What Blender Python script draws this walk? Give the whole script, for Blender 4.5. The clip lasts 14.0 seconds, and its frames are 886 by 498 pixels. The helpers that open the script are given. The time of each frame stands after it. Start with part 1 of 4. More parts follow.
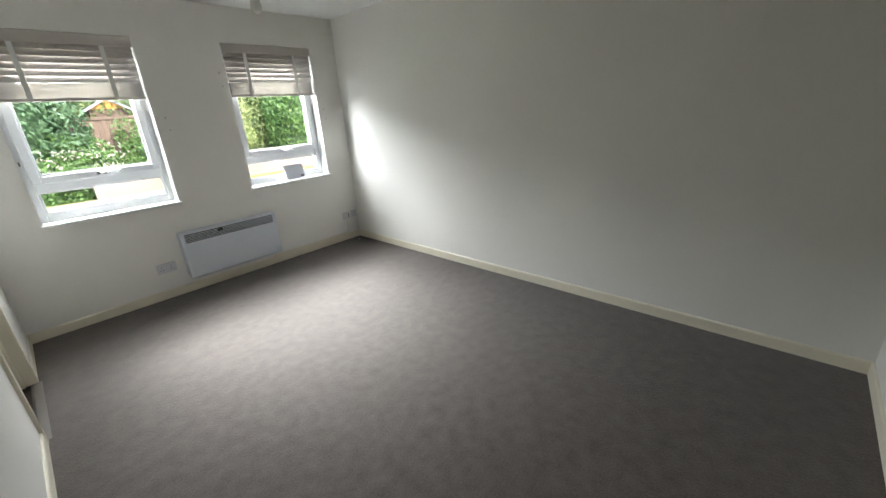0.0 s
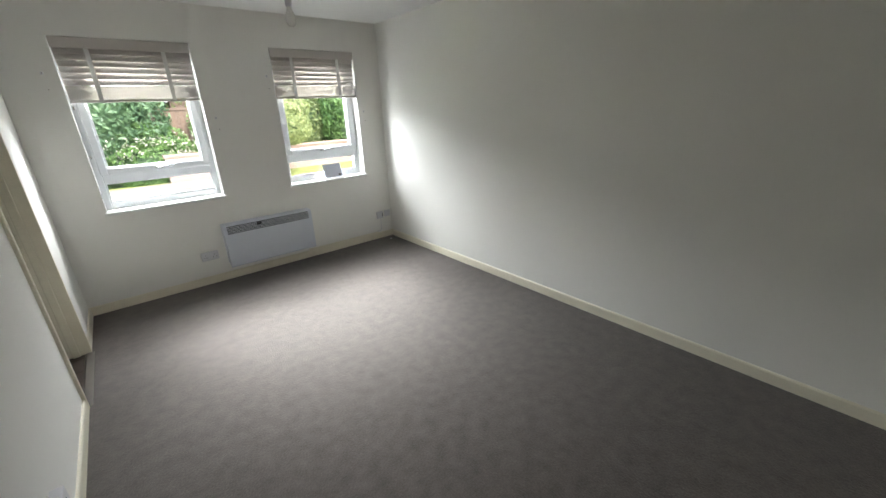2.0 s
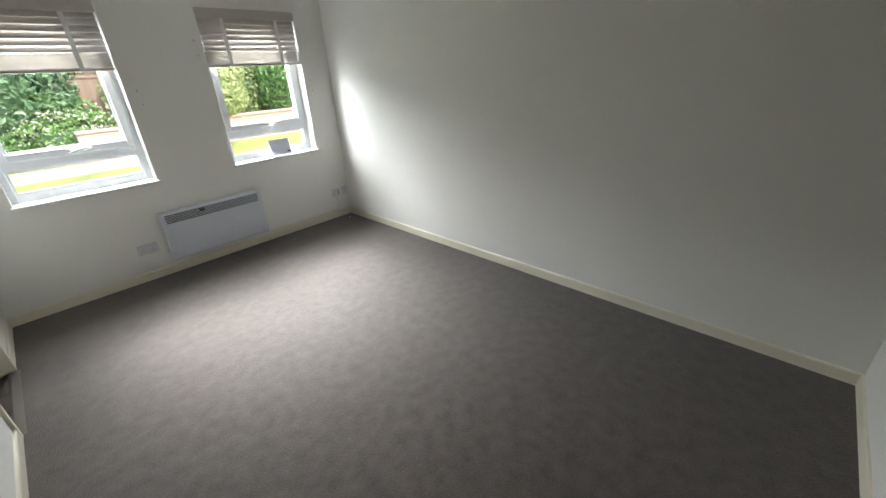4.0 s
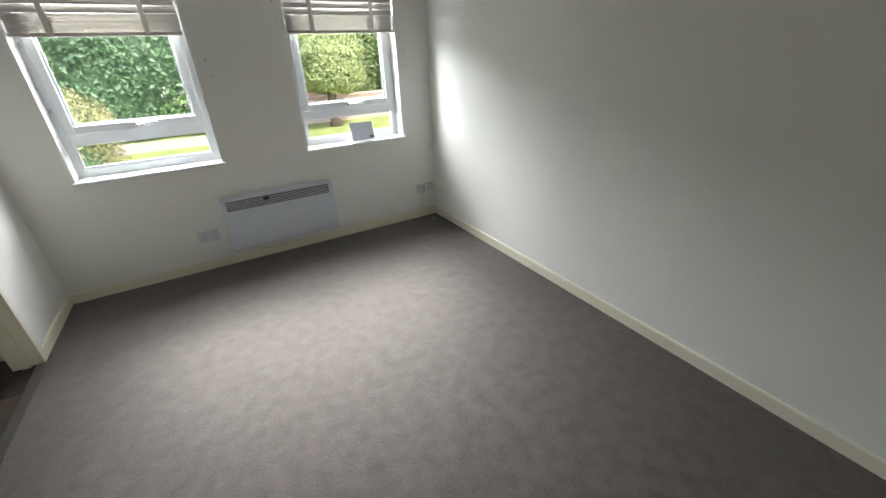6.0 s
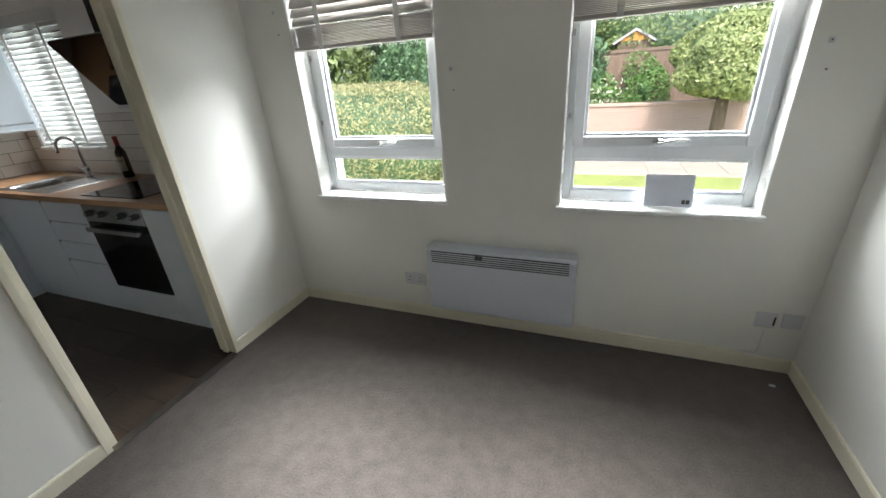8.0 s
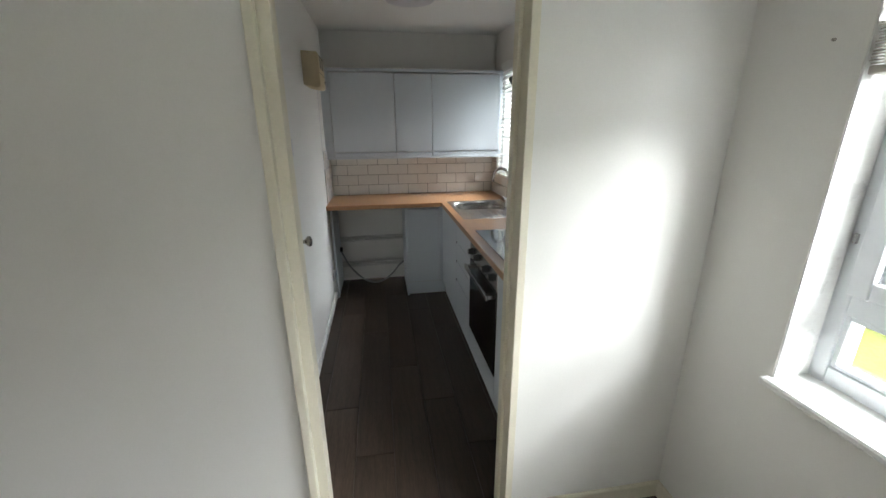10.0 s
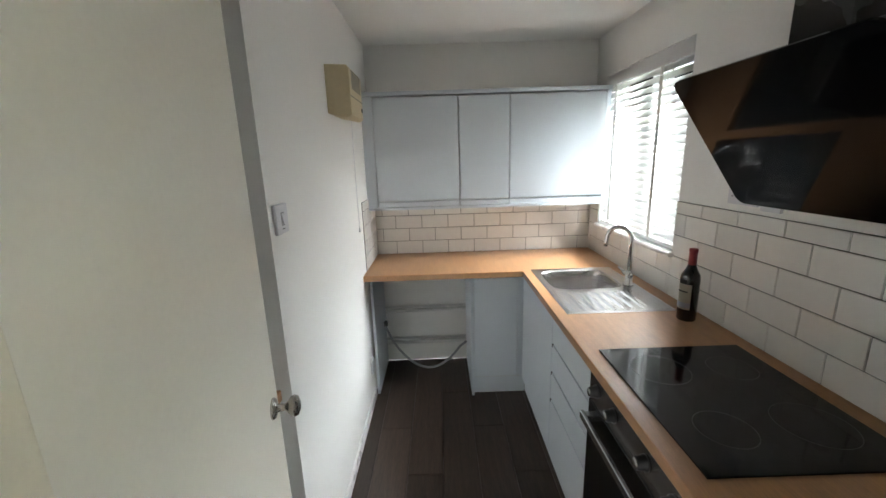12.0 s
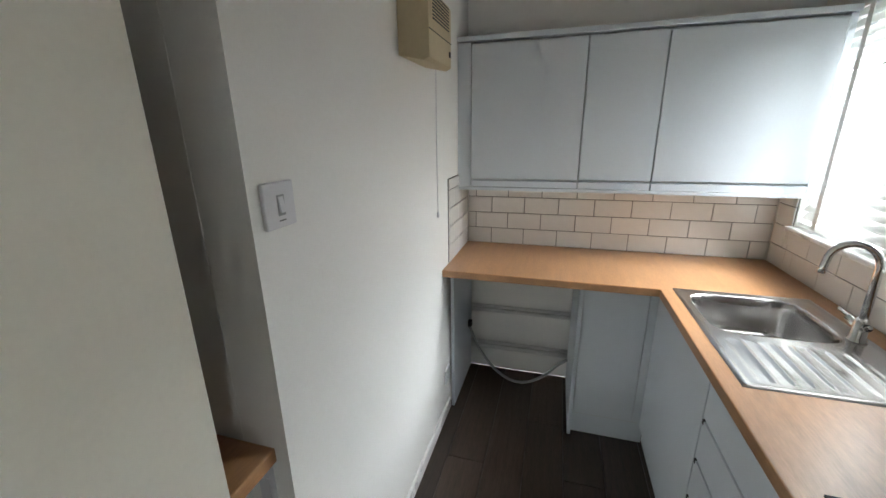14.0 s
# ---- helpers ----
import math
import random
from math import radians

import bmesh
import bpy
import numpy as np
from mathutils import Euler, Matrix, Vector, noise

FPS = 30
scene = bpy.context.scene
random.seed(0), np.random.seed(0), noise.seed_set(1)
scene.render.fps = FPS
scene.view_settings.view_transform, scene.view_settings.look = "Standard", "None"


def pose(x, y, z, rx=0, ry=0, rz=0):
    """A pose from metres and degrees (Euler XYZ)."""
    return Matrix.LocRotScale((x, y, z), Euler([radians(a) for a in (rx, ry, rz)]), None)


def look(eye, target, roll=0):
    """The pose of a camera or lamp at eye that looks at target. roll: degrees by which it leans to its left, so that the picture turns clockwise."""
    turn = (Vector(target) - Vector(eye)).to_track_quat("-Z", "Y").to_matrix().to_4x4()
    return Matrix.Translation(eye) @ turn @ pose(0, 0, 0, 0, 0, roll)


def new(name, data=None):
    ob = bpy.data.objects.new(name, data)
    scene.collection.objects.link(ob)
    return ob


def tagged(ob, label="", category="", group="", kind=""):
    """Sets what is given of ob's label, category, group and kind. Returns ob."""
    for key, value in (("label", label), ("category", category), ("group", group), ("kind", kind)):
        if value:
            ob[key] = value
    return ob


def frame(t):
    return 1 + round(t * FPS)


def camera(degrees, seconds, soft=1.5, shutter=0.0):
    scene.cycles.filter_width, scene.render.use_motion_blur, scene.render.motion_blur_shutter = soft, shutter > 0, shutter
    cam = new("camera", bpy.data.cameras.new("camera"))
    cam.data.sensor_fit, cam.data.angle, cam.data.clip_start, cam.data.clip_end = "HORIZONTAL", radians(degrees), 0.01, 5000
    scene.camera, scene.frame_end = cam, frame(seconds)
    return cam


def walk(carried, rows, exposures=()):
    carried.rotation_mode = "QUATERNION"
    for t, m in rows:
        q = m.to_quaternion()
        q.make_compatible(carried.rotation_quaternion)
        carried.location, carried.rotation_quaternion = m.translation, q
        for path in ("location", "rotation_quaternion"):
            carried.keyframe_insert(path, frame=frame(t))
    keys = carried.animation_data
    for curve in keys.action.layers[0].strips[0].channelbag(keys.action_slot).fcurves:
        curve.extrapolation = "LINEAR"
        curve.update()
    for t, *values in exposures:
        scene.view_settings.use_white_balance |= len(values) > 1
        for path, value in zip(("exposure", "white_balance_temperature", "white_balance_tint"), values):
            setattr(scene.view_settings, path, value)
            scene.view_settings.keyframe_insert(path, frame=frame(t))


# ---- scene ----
cam = camera(98.0, 14.0)
PATH = [
    (0, (-2.698, -3.966, 1.463), (-1.331, -2.68, 0.773), -3.7),
    (0.5, (-2.561, -3.993, 1.554), (-1.363, -2.56, 0.84), -1.4),
    (1, (-2.521, -4.06, 1.593), (-1.381, -2.569, 0.904), -0.9),
    (1.5, (-2.538, -4.102, 1.521), (-1.384, -2.613, 0.849), -2.1),
    (2, (-2.517, -4.101, 1.548), (-1.331, -2.65, 0.85), -2.3),
    (2.5, (-2.477, -4.089, 1.588), (-1.243, -2.699, 0.85), -2.1),
    (2.7, (-2.489, -4.068, 1.599), (-1.225, -2.711, 0.85), -2.1),
    (4.8, (-2.5, -3.833, 1.559), (-1.2, -2.601, 0.668), -2.5),
    (5, (-2.417, -3.794, 1.516), (-1.173, -2.499, 0.635), -3.0),
    (5.5, (-2.143, -3.594, 1.518), (-1.065, -2.166, 0.623), -2.5),
    (6, (-1.836, -3.337, 1.488), (-0.952, -1.786, 0.587), -2.5),
    (6.5, (-1.48, -3.014, 1.515), (-0.845, -1.354, 0.598), -2.6),
    (7, (-1.276, -2.65, 1.486), (-0.896, -0.894, 0.607), -2.9),
    (7.5, (-1.098, -2.329, 1.439), (-1.126, -0.524, 0.578), -4.1),
    (8, (-1.017, -2.006, 1.496), (-1.707, -0.319, 0.672), -4.1),
    (8.5, (-1.135, -1.742, 1.514), (-2.309, -0.269, 0.84), -1.5),
    (9, (-1.25, -1.369, 1.51), (-2.881, -0.381, 0.906), -1.4),
    (9.2, (-1.329, -1.278, 1.528), (-3.052, -0.463, 0.924), -0.9),
    (11.3, (-2.73, -1.08, 1.581), (-4.659, -1.102, 1.053), -1.9),
    (11.5, (-2.798, -1.106, 1.603), (-4.733, -1.119, 1.099), -1.9),
    (12, (-2.919, -1.105, 1.624), (-4.867, -1.094, 1.169), -1.8),
    (12.5, (-2.959, -1.1, 1.625), (-4.906, -1.053, 1.17), -1.8),
    (13, (-2.98, -1.131, 1.618), (-4.924, -1.097, 1.147), -2.0),
    (13.5, (-3.159, -1.108, 1.604), (-5.09, -1.252, 1.102), -1.8),
    (14, (-3.465, -1.064, 1.592), (-5.302, -1.608, 1.017), -0.8),
]
walk(cam, [(t, look(eye, target, roll)) for t, eye, target, roll in PATH],
     exposures=[(0, 2.05, 6500, 11), (5, 2.0, 6500, 11), (7.5, 1.6, 6500, 10), (9.2, 1.6, 6500, 11), (11.3, 2.95, 6500, 11), (13, 2.9, 6500, 11), (14, 2.65, 6500, 11)])

# world and sun: bright, thinly clouded day, the sun behind the building
SUN_EL, SUN_ROT = radians(52), radians(160)
world = bpy.data.worlds.new("sky")
scene.world = world
world.use_nodes = True
wn = world.node_tree
sky = wn.nodes.new("ShaderNodeTexSky")
sky.sky_type, sky.sun_disc = "NISHITA", False
sky.sun_elevation, sky.sun_rotation = SUN_EL, SUN_ROT
sky.air_density, sky.dust_density = 1.0, 3.0
wn.links.new(sky.outputs[0], wn.nodes["Background"].inputs[0])
wn.nodes["Background"].inputs[1].default_value = 0.19
sun = new("sun", bpy.data.lights.new("sun", "SUN"))
sun.data.energy, sun.data.angle, sun.data.color = 2.4, radians(8), (1.0, 0.95, 0.88)
toward = Vector((math.sin(SUN_ROT) * math.cos(SUN_EL), math.cos(SUN_ROT) * math.cos(SUN_EL), math.sin(SUN_EL)))
sun.matrix_world = look(toward * 30, (0, 0, 0))


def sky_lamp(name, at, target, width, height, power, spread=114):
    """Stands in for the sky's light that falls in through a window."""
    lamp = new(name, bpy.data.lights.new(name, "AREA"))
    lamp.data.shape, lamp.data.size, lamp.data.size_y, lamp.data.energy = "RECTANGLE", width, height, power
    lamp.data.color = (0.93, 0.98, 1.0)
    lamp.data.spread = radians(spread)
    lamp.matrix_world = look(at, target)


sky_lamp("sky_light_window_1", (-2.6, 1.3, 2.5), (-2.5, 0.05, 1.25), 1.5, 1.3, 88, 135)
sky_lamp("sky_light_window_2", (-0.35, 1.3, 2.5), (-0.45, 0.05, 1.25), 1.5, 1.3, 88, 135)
# added lamps for the brighter gap of sky above the trees, brightening the carpet
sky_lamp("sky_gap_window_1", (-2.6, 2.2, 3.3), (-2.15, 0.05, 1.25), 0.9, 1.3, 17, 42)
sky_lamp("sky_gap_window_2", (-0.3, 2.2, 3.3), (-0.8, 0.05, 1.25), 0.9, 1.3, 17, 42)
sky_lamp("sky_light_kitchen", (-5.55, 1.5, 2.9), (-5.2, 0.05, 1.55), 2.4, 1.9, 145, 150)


# ---- materials ----
def mat(name, color, rough=0.5, metal=0.0, vary=0.06, scale=3.0, fine=60.0, bump=0.05, dist=0.002, piece=0.0, coat=0.0, stretch=(1, 1, 1)):
    """A surface with a broad and a fine variation of tone, fine relief, and a tone that differs piece by piece."""
    m = bpy.data.materials.new(name)
    m.use_nodes = True
    n, l = m.node_tree.nodes, m.node_tree.links
    b = n["Principled BSDF"]
    tc = n.new("ShaderNodeTexCoord")
    mp = n.new("ShaderNodeMapping")
    mp.inputs["Scale"].default_value = stretch
    l.new(tc.outputs["Object"], mp.inputs[0])
    a, f = n.new("ShaderNodeTexNoise"), n.new("ShaderNodeTexNoise")
    a.inputs["Scale"].default_value, a.inputs["Detail"].default_value = scale, 4
    f.inputs["Scale"].default_value, f.inputs["Detail"].default_value = fine, 3
    l.new(mp.outputs[0], a.inputs["Vector"])
    l.new(mp.outputs[0], f.inputs["Vector"])
    add = n.new("ShaderNodeMath")
    add.operation = "ADD"
    l.new(a.outputs["Fac"], add.inputs[0])
    l.new(f.outputs["Fac"], add.inputs[1])
    rng = n.new("ShaderNodeMapRange")
    rng.inputs[1].default_value, rng.inputs[2].default_value = 0.6, 1.4
    rng.inputs[3].default_value, rng.inputs[4].default_value = 1 - vary, 1 + vary
    l.new(add.outputs[0], rng.inputs[0])
    hsv = n.new("ShaderNodeHueSaturation")
    hsv.inputs["Color"].default_value = (*color, 1)
    if piece:
        oi = n.new("ShaderNodeObjectInfo")
        pr = n.new("ShaderNodeMapRange")
        pr.inputs[3].default_value, pr.inputs[4].default_value = 1 - piece, 1 + piece
        l.new(oi.outputs["Random"], pr.inputs[0])
        mul = n.new("ShaderNodeMath")
        mul.operation = "MULTIPLY"
        l.new(rng.outputs[0], mul.inputs[0])
        l.new(pr.outputs[0], mul.inputs[1])
        l.new(mul.outputs[0], hsv.inputs["Value"])
    else:
        l.new(rng.outputs[0], hsv.inputs["Value"])
    l.new(hsv.outputs[0], b.inputs["Base Color"])
    b.inputs["Metallic"].default_value = metal
    rr = n.new("ShaderNodeMapRange")
    rr.inputs[3].default_value, rr.inputs[4].default_value = max(0.02, rough * 0.85), min(1, rough * 1.15)
    l.new(a.outputs["Fac"], rr.inputs[0])
    l.new(rr.outputs[0], b.inputs["Roughness"])
    b.inputs["Coat Weight"].default_value = coat
    if bump:
        bp = n.new("ShaderNodeBump")
        bp.inputs["Strength"].default_value, bp.inputs["Distance"].default_value = bump, dist
        l.new(f.outputs["Fac"], bp.inputs["Height"])
        l.new(bp.outputs[0], b.inputs["Normal"])
    return m


def leaf_mat(name, dark, light, through_light=0.35):
    m = bpy.data.materials.new(name)
    m.use_nodes = True
    n, l = m.node_tree.nodes, m.node_tree.links
    b = n["Principled BSDF"]
    g = n.new("ShaderNodeNewGeometry")
    tc = n.new("ShaderNodeTexCoord")
    no = n.new("ShaderNodeTexNoise")
    no.inputs["Scale"].default_value = 1.6
    l.new(tc.outputs["Object"], no.inputs["Vector"])
    mx = n.new("ShaderNodeMath")
    mx.operation = "MULTIPLY_ADD"
    mx.inputs[1].default_value = 0.6
    l.new(g.outputs["Random Per Island"], mx.inputs[0])
    sc = n.new("ShaderNodeMath")
    sc.operation = "MULTIPLY"
    sc.inputs[1].default_value = 0.5
    l.new(no.outputs["Fac"], sc.inputs[0])
    l.new(sc.outputs[0], mx.inputs[2])
    r = n.new("ShaderNodeValToRGB")
    r.color_ramp.elements[0].color, r.color_ramp.elements[1].color = (*dark, 1), (*light, 1)
    r.color_ramp.elements[0].position, r.color_ramp.elements[1].position = 0.1, 0.95
    l.new(mx.outputs[0], r.inputs[0])
    l.new(r.outputs[0], b.inputs["Base Color"])
    b.inputs["Roughness"].default_value = 0.5
    tr = n.new("ShaderNodeBsdfTranslucent")
    l.new(r.outputs[0], tr.inputs[0])
    mix = n.new("ShaderNodeMixShader")
    mix.inputs[0].default_value = through_light
    l.new(b.outputs[0], mix.inputs[1])
    l.new(tr.outputs[0], mix.inputs[2])
    l.new(mix.outputs[0], n["Material Output"].inputs[0])
    return m


def carpet_mat():
    m = mat("carpet", (0.083, 0.067, 0.058), 0.95, vary=0.42, scale=14, fine=110, bump=0.0)
    n, l = m.node_tree.nodes, m.node_tree.links
    b = n["Principled BSDF"]
    tc = n.new("ShaderNodeTexCoord")
    rot = n.new("ShaderNodeMapping")
    rot.inputs["Scale"].default_value = (1, 0.55, 1)
    l.new(tc.outputs["Object"], rot.inputs[0])
    vo = n.new("ShaderNodeTexVoronoi")
    vo.inputs["Scale"].default_value = 190
    l.new(rot.outputs[0], vo.inputs["Vector"])
    wv = n.new("ShaderNodeTexWave")
    wv.bands_direction = "X"
    wv.inputs["Scale"].default_value, wv.inputs["Distortion"].default_value, wv.inputs["Detail"].default_value = 36, 5.0, 3
    l.new(tc.outputs["Object"], wv.inputs["Vector"])
    ad = n.new("ShaderNodeMath")
    ad.operation = "MULTIPLY_ADD"
    ad.inputs[1].default_value = 0.08
    l.new(wv.outputs["Fac"], ad.inputs[0])
    l.new(vo.outputs["Distance"], ad.inputs[2])
    bp = n.new("ShaderNodeBump")
    bp.inputs["Strength"].default_value, bp.inputs["Distance"].default_value = 0.45, 0.004
    l.new(ad.outputs[0], bp.inputs["Height"])
    l.new(bp.outputs[0], b.inputs["Normal"])
    b.inputs["Sheen Weight"].default_value = 0.25
    b.inputs["Sheen Roughness"].default_value = 0.6
    b.inputs["Specular IOR Level"].default_value = 0.15
    return m


def glass_mat(name="window_glass", rough=0.0):
    m = bpy.data.materials.new(name)
    m.use_nodes = True
    n, l = m.node_tree.nodes, m.node_tree.links
    n.remove(n["Principled BSDF"])
    tr, gl = n.new("ShaderNodeBsdfTransparent"), n.new("ShaderNodeBsdfGlossy")
    tr.inputs[0].default_value = (0.96, 0.98, 0.97, 1)
    gl.inputs["Roughness"].default_value = rough
    fr = n.new("ShaderNodeFresnel")
    fr.inputs[0].default_value = 1.35
    mix = n.new("ShaderNodeMixShader")
    l.new(fr.outputs[0], mix.inputs[0])
    l.new(tr.outputs[0], mix.inputs[1])
    l.new(gl.outputs[0], mix.inputs[2])
    l.new(mix.outputs[0], n["Material Output"].inputs[0])
    return m


def translucent(m, color, share):
    """Lets a share of the light through a thin pale sheet."""
    n, l = m.node_tree.nodes, m.node_tree.links
    tr, mix = n.new("ShaderNodeBsdfTranslucent"), n.new("ShaderNodeMixShader")
    tr.inputs[0].default_value = (*color, 1)
    mix.inputs[0].default_value = share
    l.new(n["Principled BSDF"].outputs[0], mix.inputs[1])
    l.new(tr.outputs[0], mix.inputs[2])
    l.new(mix.outputs[0], n["Material Output"].inputs[0])
    return m


M_WALL = mat("wall_emulsion", (0.84, 0.83, 0.79), 0.7, vary=0.025, scale=1.3, fine=170, bump=0.12, dist=0.0015)
M_KWALL = mat("kitchen_emulsion", (0.84, 0.835, 0.81), 0.6, vary=0.025, scale=1.3, fine=170, bump=0.12, dist=0.0015)
M_CEIL = mat("ceiling_emulsion", (0.82, 0.82, 0.8), 0.85, vary=0.02, scale=1.0, fine=90, bump=0.1)
M_CREAM = mat("cream_gloss", (0.8, 0.755, 0.62), 0.38, vary=0.05, scale=5, fine=120, bump=0.06)
M_DOOR = mat("white_satin_door", (0.8, 0.775, 0.68), 0.4, vary=0.03, scale=1.5, fine=80, bump=0.04)
M_CARPET = carpet_mat()
M_UPVC = mat("white_upvc", (0.73, 0.75, 0.77), 0.3, vary=0.02, scale=6, fine=90, bump=0.0)
M_SILL = mat("white_sill_gloss", (0.86, 0.86, 0.84), 0.28, vary=0.05, scale=9, fine=60, bump=0.05)
M_GLASS = glass_mat()
M_GASKET = mat("black_gasket", (0.03, 0.03, 0.03), 0.7, vary=0.1)
M_KSLAT = translucent(mat("white_blind_slat", (0.84, 0.84, 0.83), 0.4, vary=0.03, bump=0.02), (0.8, 0.82, 0.8), 0.3)
M_SLAT = mat("blind_slat", (0.56, 0.52, 0.485), 0.42, vary=0.04, scale=4, fine=50, bump=0.04, stretch=(0.3, 4, 4))
M_TAPE = mat("ladder_tape", (0.8, 0.79, 0.76), 0.9, vary=0.06, fine=300, bump=0.2)
M_HEAT = mat("heater_enamel", (0.62, 0.655, 0.72), 0.4, vary=0.02, scale=4, fine=120, bump=0.02)
M_DARK = mat("dark_slot", (0.03, 0.03, 0.035), 0.6, vary=0.1)
M_PLATE = mat("white_plastic", (0.66, 0.66, 0.69), 0.35, vary=0.03, scale=8, bump=0.0)
M_BULB = mat("opal_glass", (0.85, 0.84, 0.8), 0.2, vary=0.02, bump=0.0)
M_CHROME = mat("chrome", (0.72, 0.72, 0.73), 0.14, 1.0, vary=0.04, bump=0.0)
M_NICKEL = mat("brushed_nickel", (0.42, 0.39, 0.35), 0.26, 1.0, vary=0.08, fine=200, bump=0.03)
M_STEEL = mat("stainless_steel", (0.5, 0.49, 0.48), 0.22, 1.0, vary=0.06, scale=6, fine=240, bump=0.04, dist=0.0006, stretch=(1, 6, 1))
M_GREY = mat("pale_grey_cabinet", (0.63, 0.68, 0.73), 0.33, vary=0.02, scale=2, fine=100, bump=0.015)
M_CARC = mat("cabinet_carcass", (0.6, 0.63, 0.65), 0.5, vary=0.03, bump=0.02)
M_TILE = mat("white_glazed_tile", (0.8, 0.79, 0.76), 0.1, vary=0.02, scale=6, fine=30, bump=0.02, piece=0.03)
M_GROUT = mat("dark_grey_grout", (0.12, 0.115, 0.11), 0.9, vary=0.15, fine=200, bump=0.2)
M_BLACK = mat("black_glass", (0.006, 0.006, 0.007), 0.09, vary=0.05, bump=0.0)
M_BLACK.node_tree.nodes["Principled BSDF"].inputs["Specular IOR Level"].default_value = 0.32
M_BLACKM = mat("black_enamel", (0.015, 0.016, 0.018), 0.28, vary=0.08, bump=0.02)
M_SLATE = mat("blue_black_panel", (0.035, 0.045, 0.055), 0.3, vary=0.08, bump=0.02)
M_HOOD = mat("smoked_black_glass", (0.004, 0.004, 0.005), 0.06, vary=0.05, bump=0.0)
M_HOOD.node_tree.nodes["Principled BSDF"].inputs["Specular IOR Level"].default_value = 0.1
M_RING = mat("hob_ring_print", (0.02, 0.02, 0.02), 0.4, vary=0.05, bump=0.0)
M_BEIGE = mat("aged_beige_plastic", (0.6, 0.5, 0.32), 0.5, vary=0.06, scale=7, bump=0.05)
M_BOTTLE = mat("dark_wine_glass", (0.012, 0.008, 0.006), 0.08, vary=0.05, bump=0.0, coat=0.4)
M_FOIL = mat("red_foil", (0.25, 0.015, 0.02), 0.35, vary=0.1, scale=30, bump=0.1)
M_PAPER = mat("cream_paper", (0.72, 0.69, 0.62), 0.8, vary=0.04, fine=200, bump=0.03)
M_CARD = mat("pale_blue_card", (0.62, 0.65, 0.74), 0.7, vary=0.04, fine=200, bump=0.03)
M_INK = mat("grey_ink", (0.1, 0.1, 0.11), 0.8, vary=0.1)
M_HOSE = mat("grey_hose", (0.32, 0.33, 0.34), 0.5, vary=0.1, fine=200, bump=0.1)
M_PIPE = mat("painted_pipe", (0.7, 0.7, 0.68), 0.5, vary=0.06, bump=0.05)


def wood_mat(name, c, rough, piece, stretch, vary, bump):
    m = mat(name, c, rough, vary=vary, scale=3.2, fine=26, bump=bump, dist=0.001, piece=piece, stretch=stretch)
    return m


M_WORK = wood_mat("beech_worktop", (0.42, 0.225, 0.11), 0.3, 0.0, (1.2, 9, 9), 0.2, 0.03)
M_PLANK = wood_mat("dark_oak_plank", (0.056, 0.038, 0.028), 0.42, 0.3, (1.0, 14, 14), 0.5, 0.12)
M_STRIP = mat("steel_threshold", (0.28, 0.26, 0.24), 0.35, 1.0, vary=0.08)
M_GRASS = mat("lawn", (0.19, 0.22, 0.06), 0.95, vary=0.45, scale=1.6, fine=22, bump=0.6, dist=0.03)
M_PAVE = mat("pale_paving", (0.28, 0.24, 0.2), 0.9, vary=0.12, scale=1.5, fine=40, bump=0.3, dist=0.01, piece=0.06)
M_RENDER = mat("outside_wall", (0.4, 0.3, 0.22), 0.9, vary=0.12, fine=60, bump=0.3)
M_FENCE = mat("weathered_fence", (0.16, 0.11, 0.085), 0.85, vary=0.3, scale=5, fine=40, bump=0.3, piece=0.12, stretch=(6, 6, 1))
M_ORANGE = mat("orange_roof_boards", (0.6, 0.27, 0.07), 0.7, vary=0.12, fine=40, bump=0.2)
M_ROOFGREY = mat("grey_roof_felt", (0.35, 0.35, 0.37), 0.9, vary=0.12, fine=60, bump=0.3)
M_BARK = mat("bark", (0.12, 0.085, 0.06), 0.95, vary=0.35, scale=8, fine=40, bump=0.8, dist=0.02, stretch=(1, 1, 0.3))
L_IVY = leaf_mat("ivy_leaf", (0.035, 0.085, 0.045), (0.2, 0.32, 0.17))
# dark foliage, and the colour of the bush cores that stands for inner shade
L_DARK = leaf_mat("dark_leaf_and_inner_shade", (0.02, 0.05, 0.025), (0.12, 0.21, 0.1))
L_LIGHT = leaf_mat("light_leaf", (0.08, 0.12, 0.04), (0.26, 0.33, 0.13))
L_HEDGE = leaf_mat("variegated_leaf", (0.13, 0.145, 0.055), (0.5, 0.46, 0.25))
L_DOME = leaf_mat("yew_gold_leaf", (0.14, 0.2, 0.07), (0.5, 0.54, 0.26))
L_MID = leaf_mat("mid_leaf", (0.05, 0.12, 0.035), (0.24, 0.4, 0.13))
L_FLOWER = leaf_mat("white_petal", (0.45, 0.45, 0.36), (0.75, 0.73, 0.62))


def brick_mat():
    m = mat("red_brick", (0.34, 0.24, 0.205), 0.9, vary=0.15, fine=60, bump=0.3, piece=0.15)
    return m


M_BRICK = brick_mat()
M_MORTAR = mat("mortar", (0.3, 0.27, 0.24), 0.95, vary=0.1)


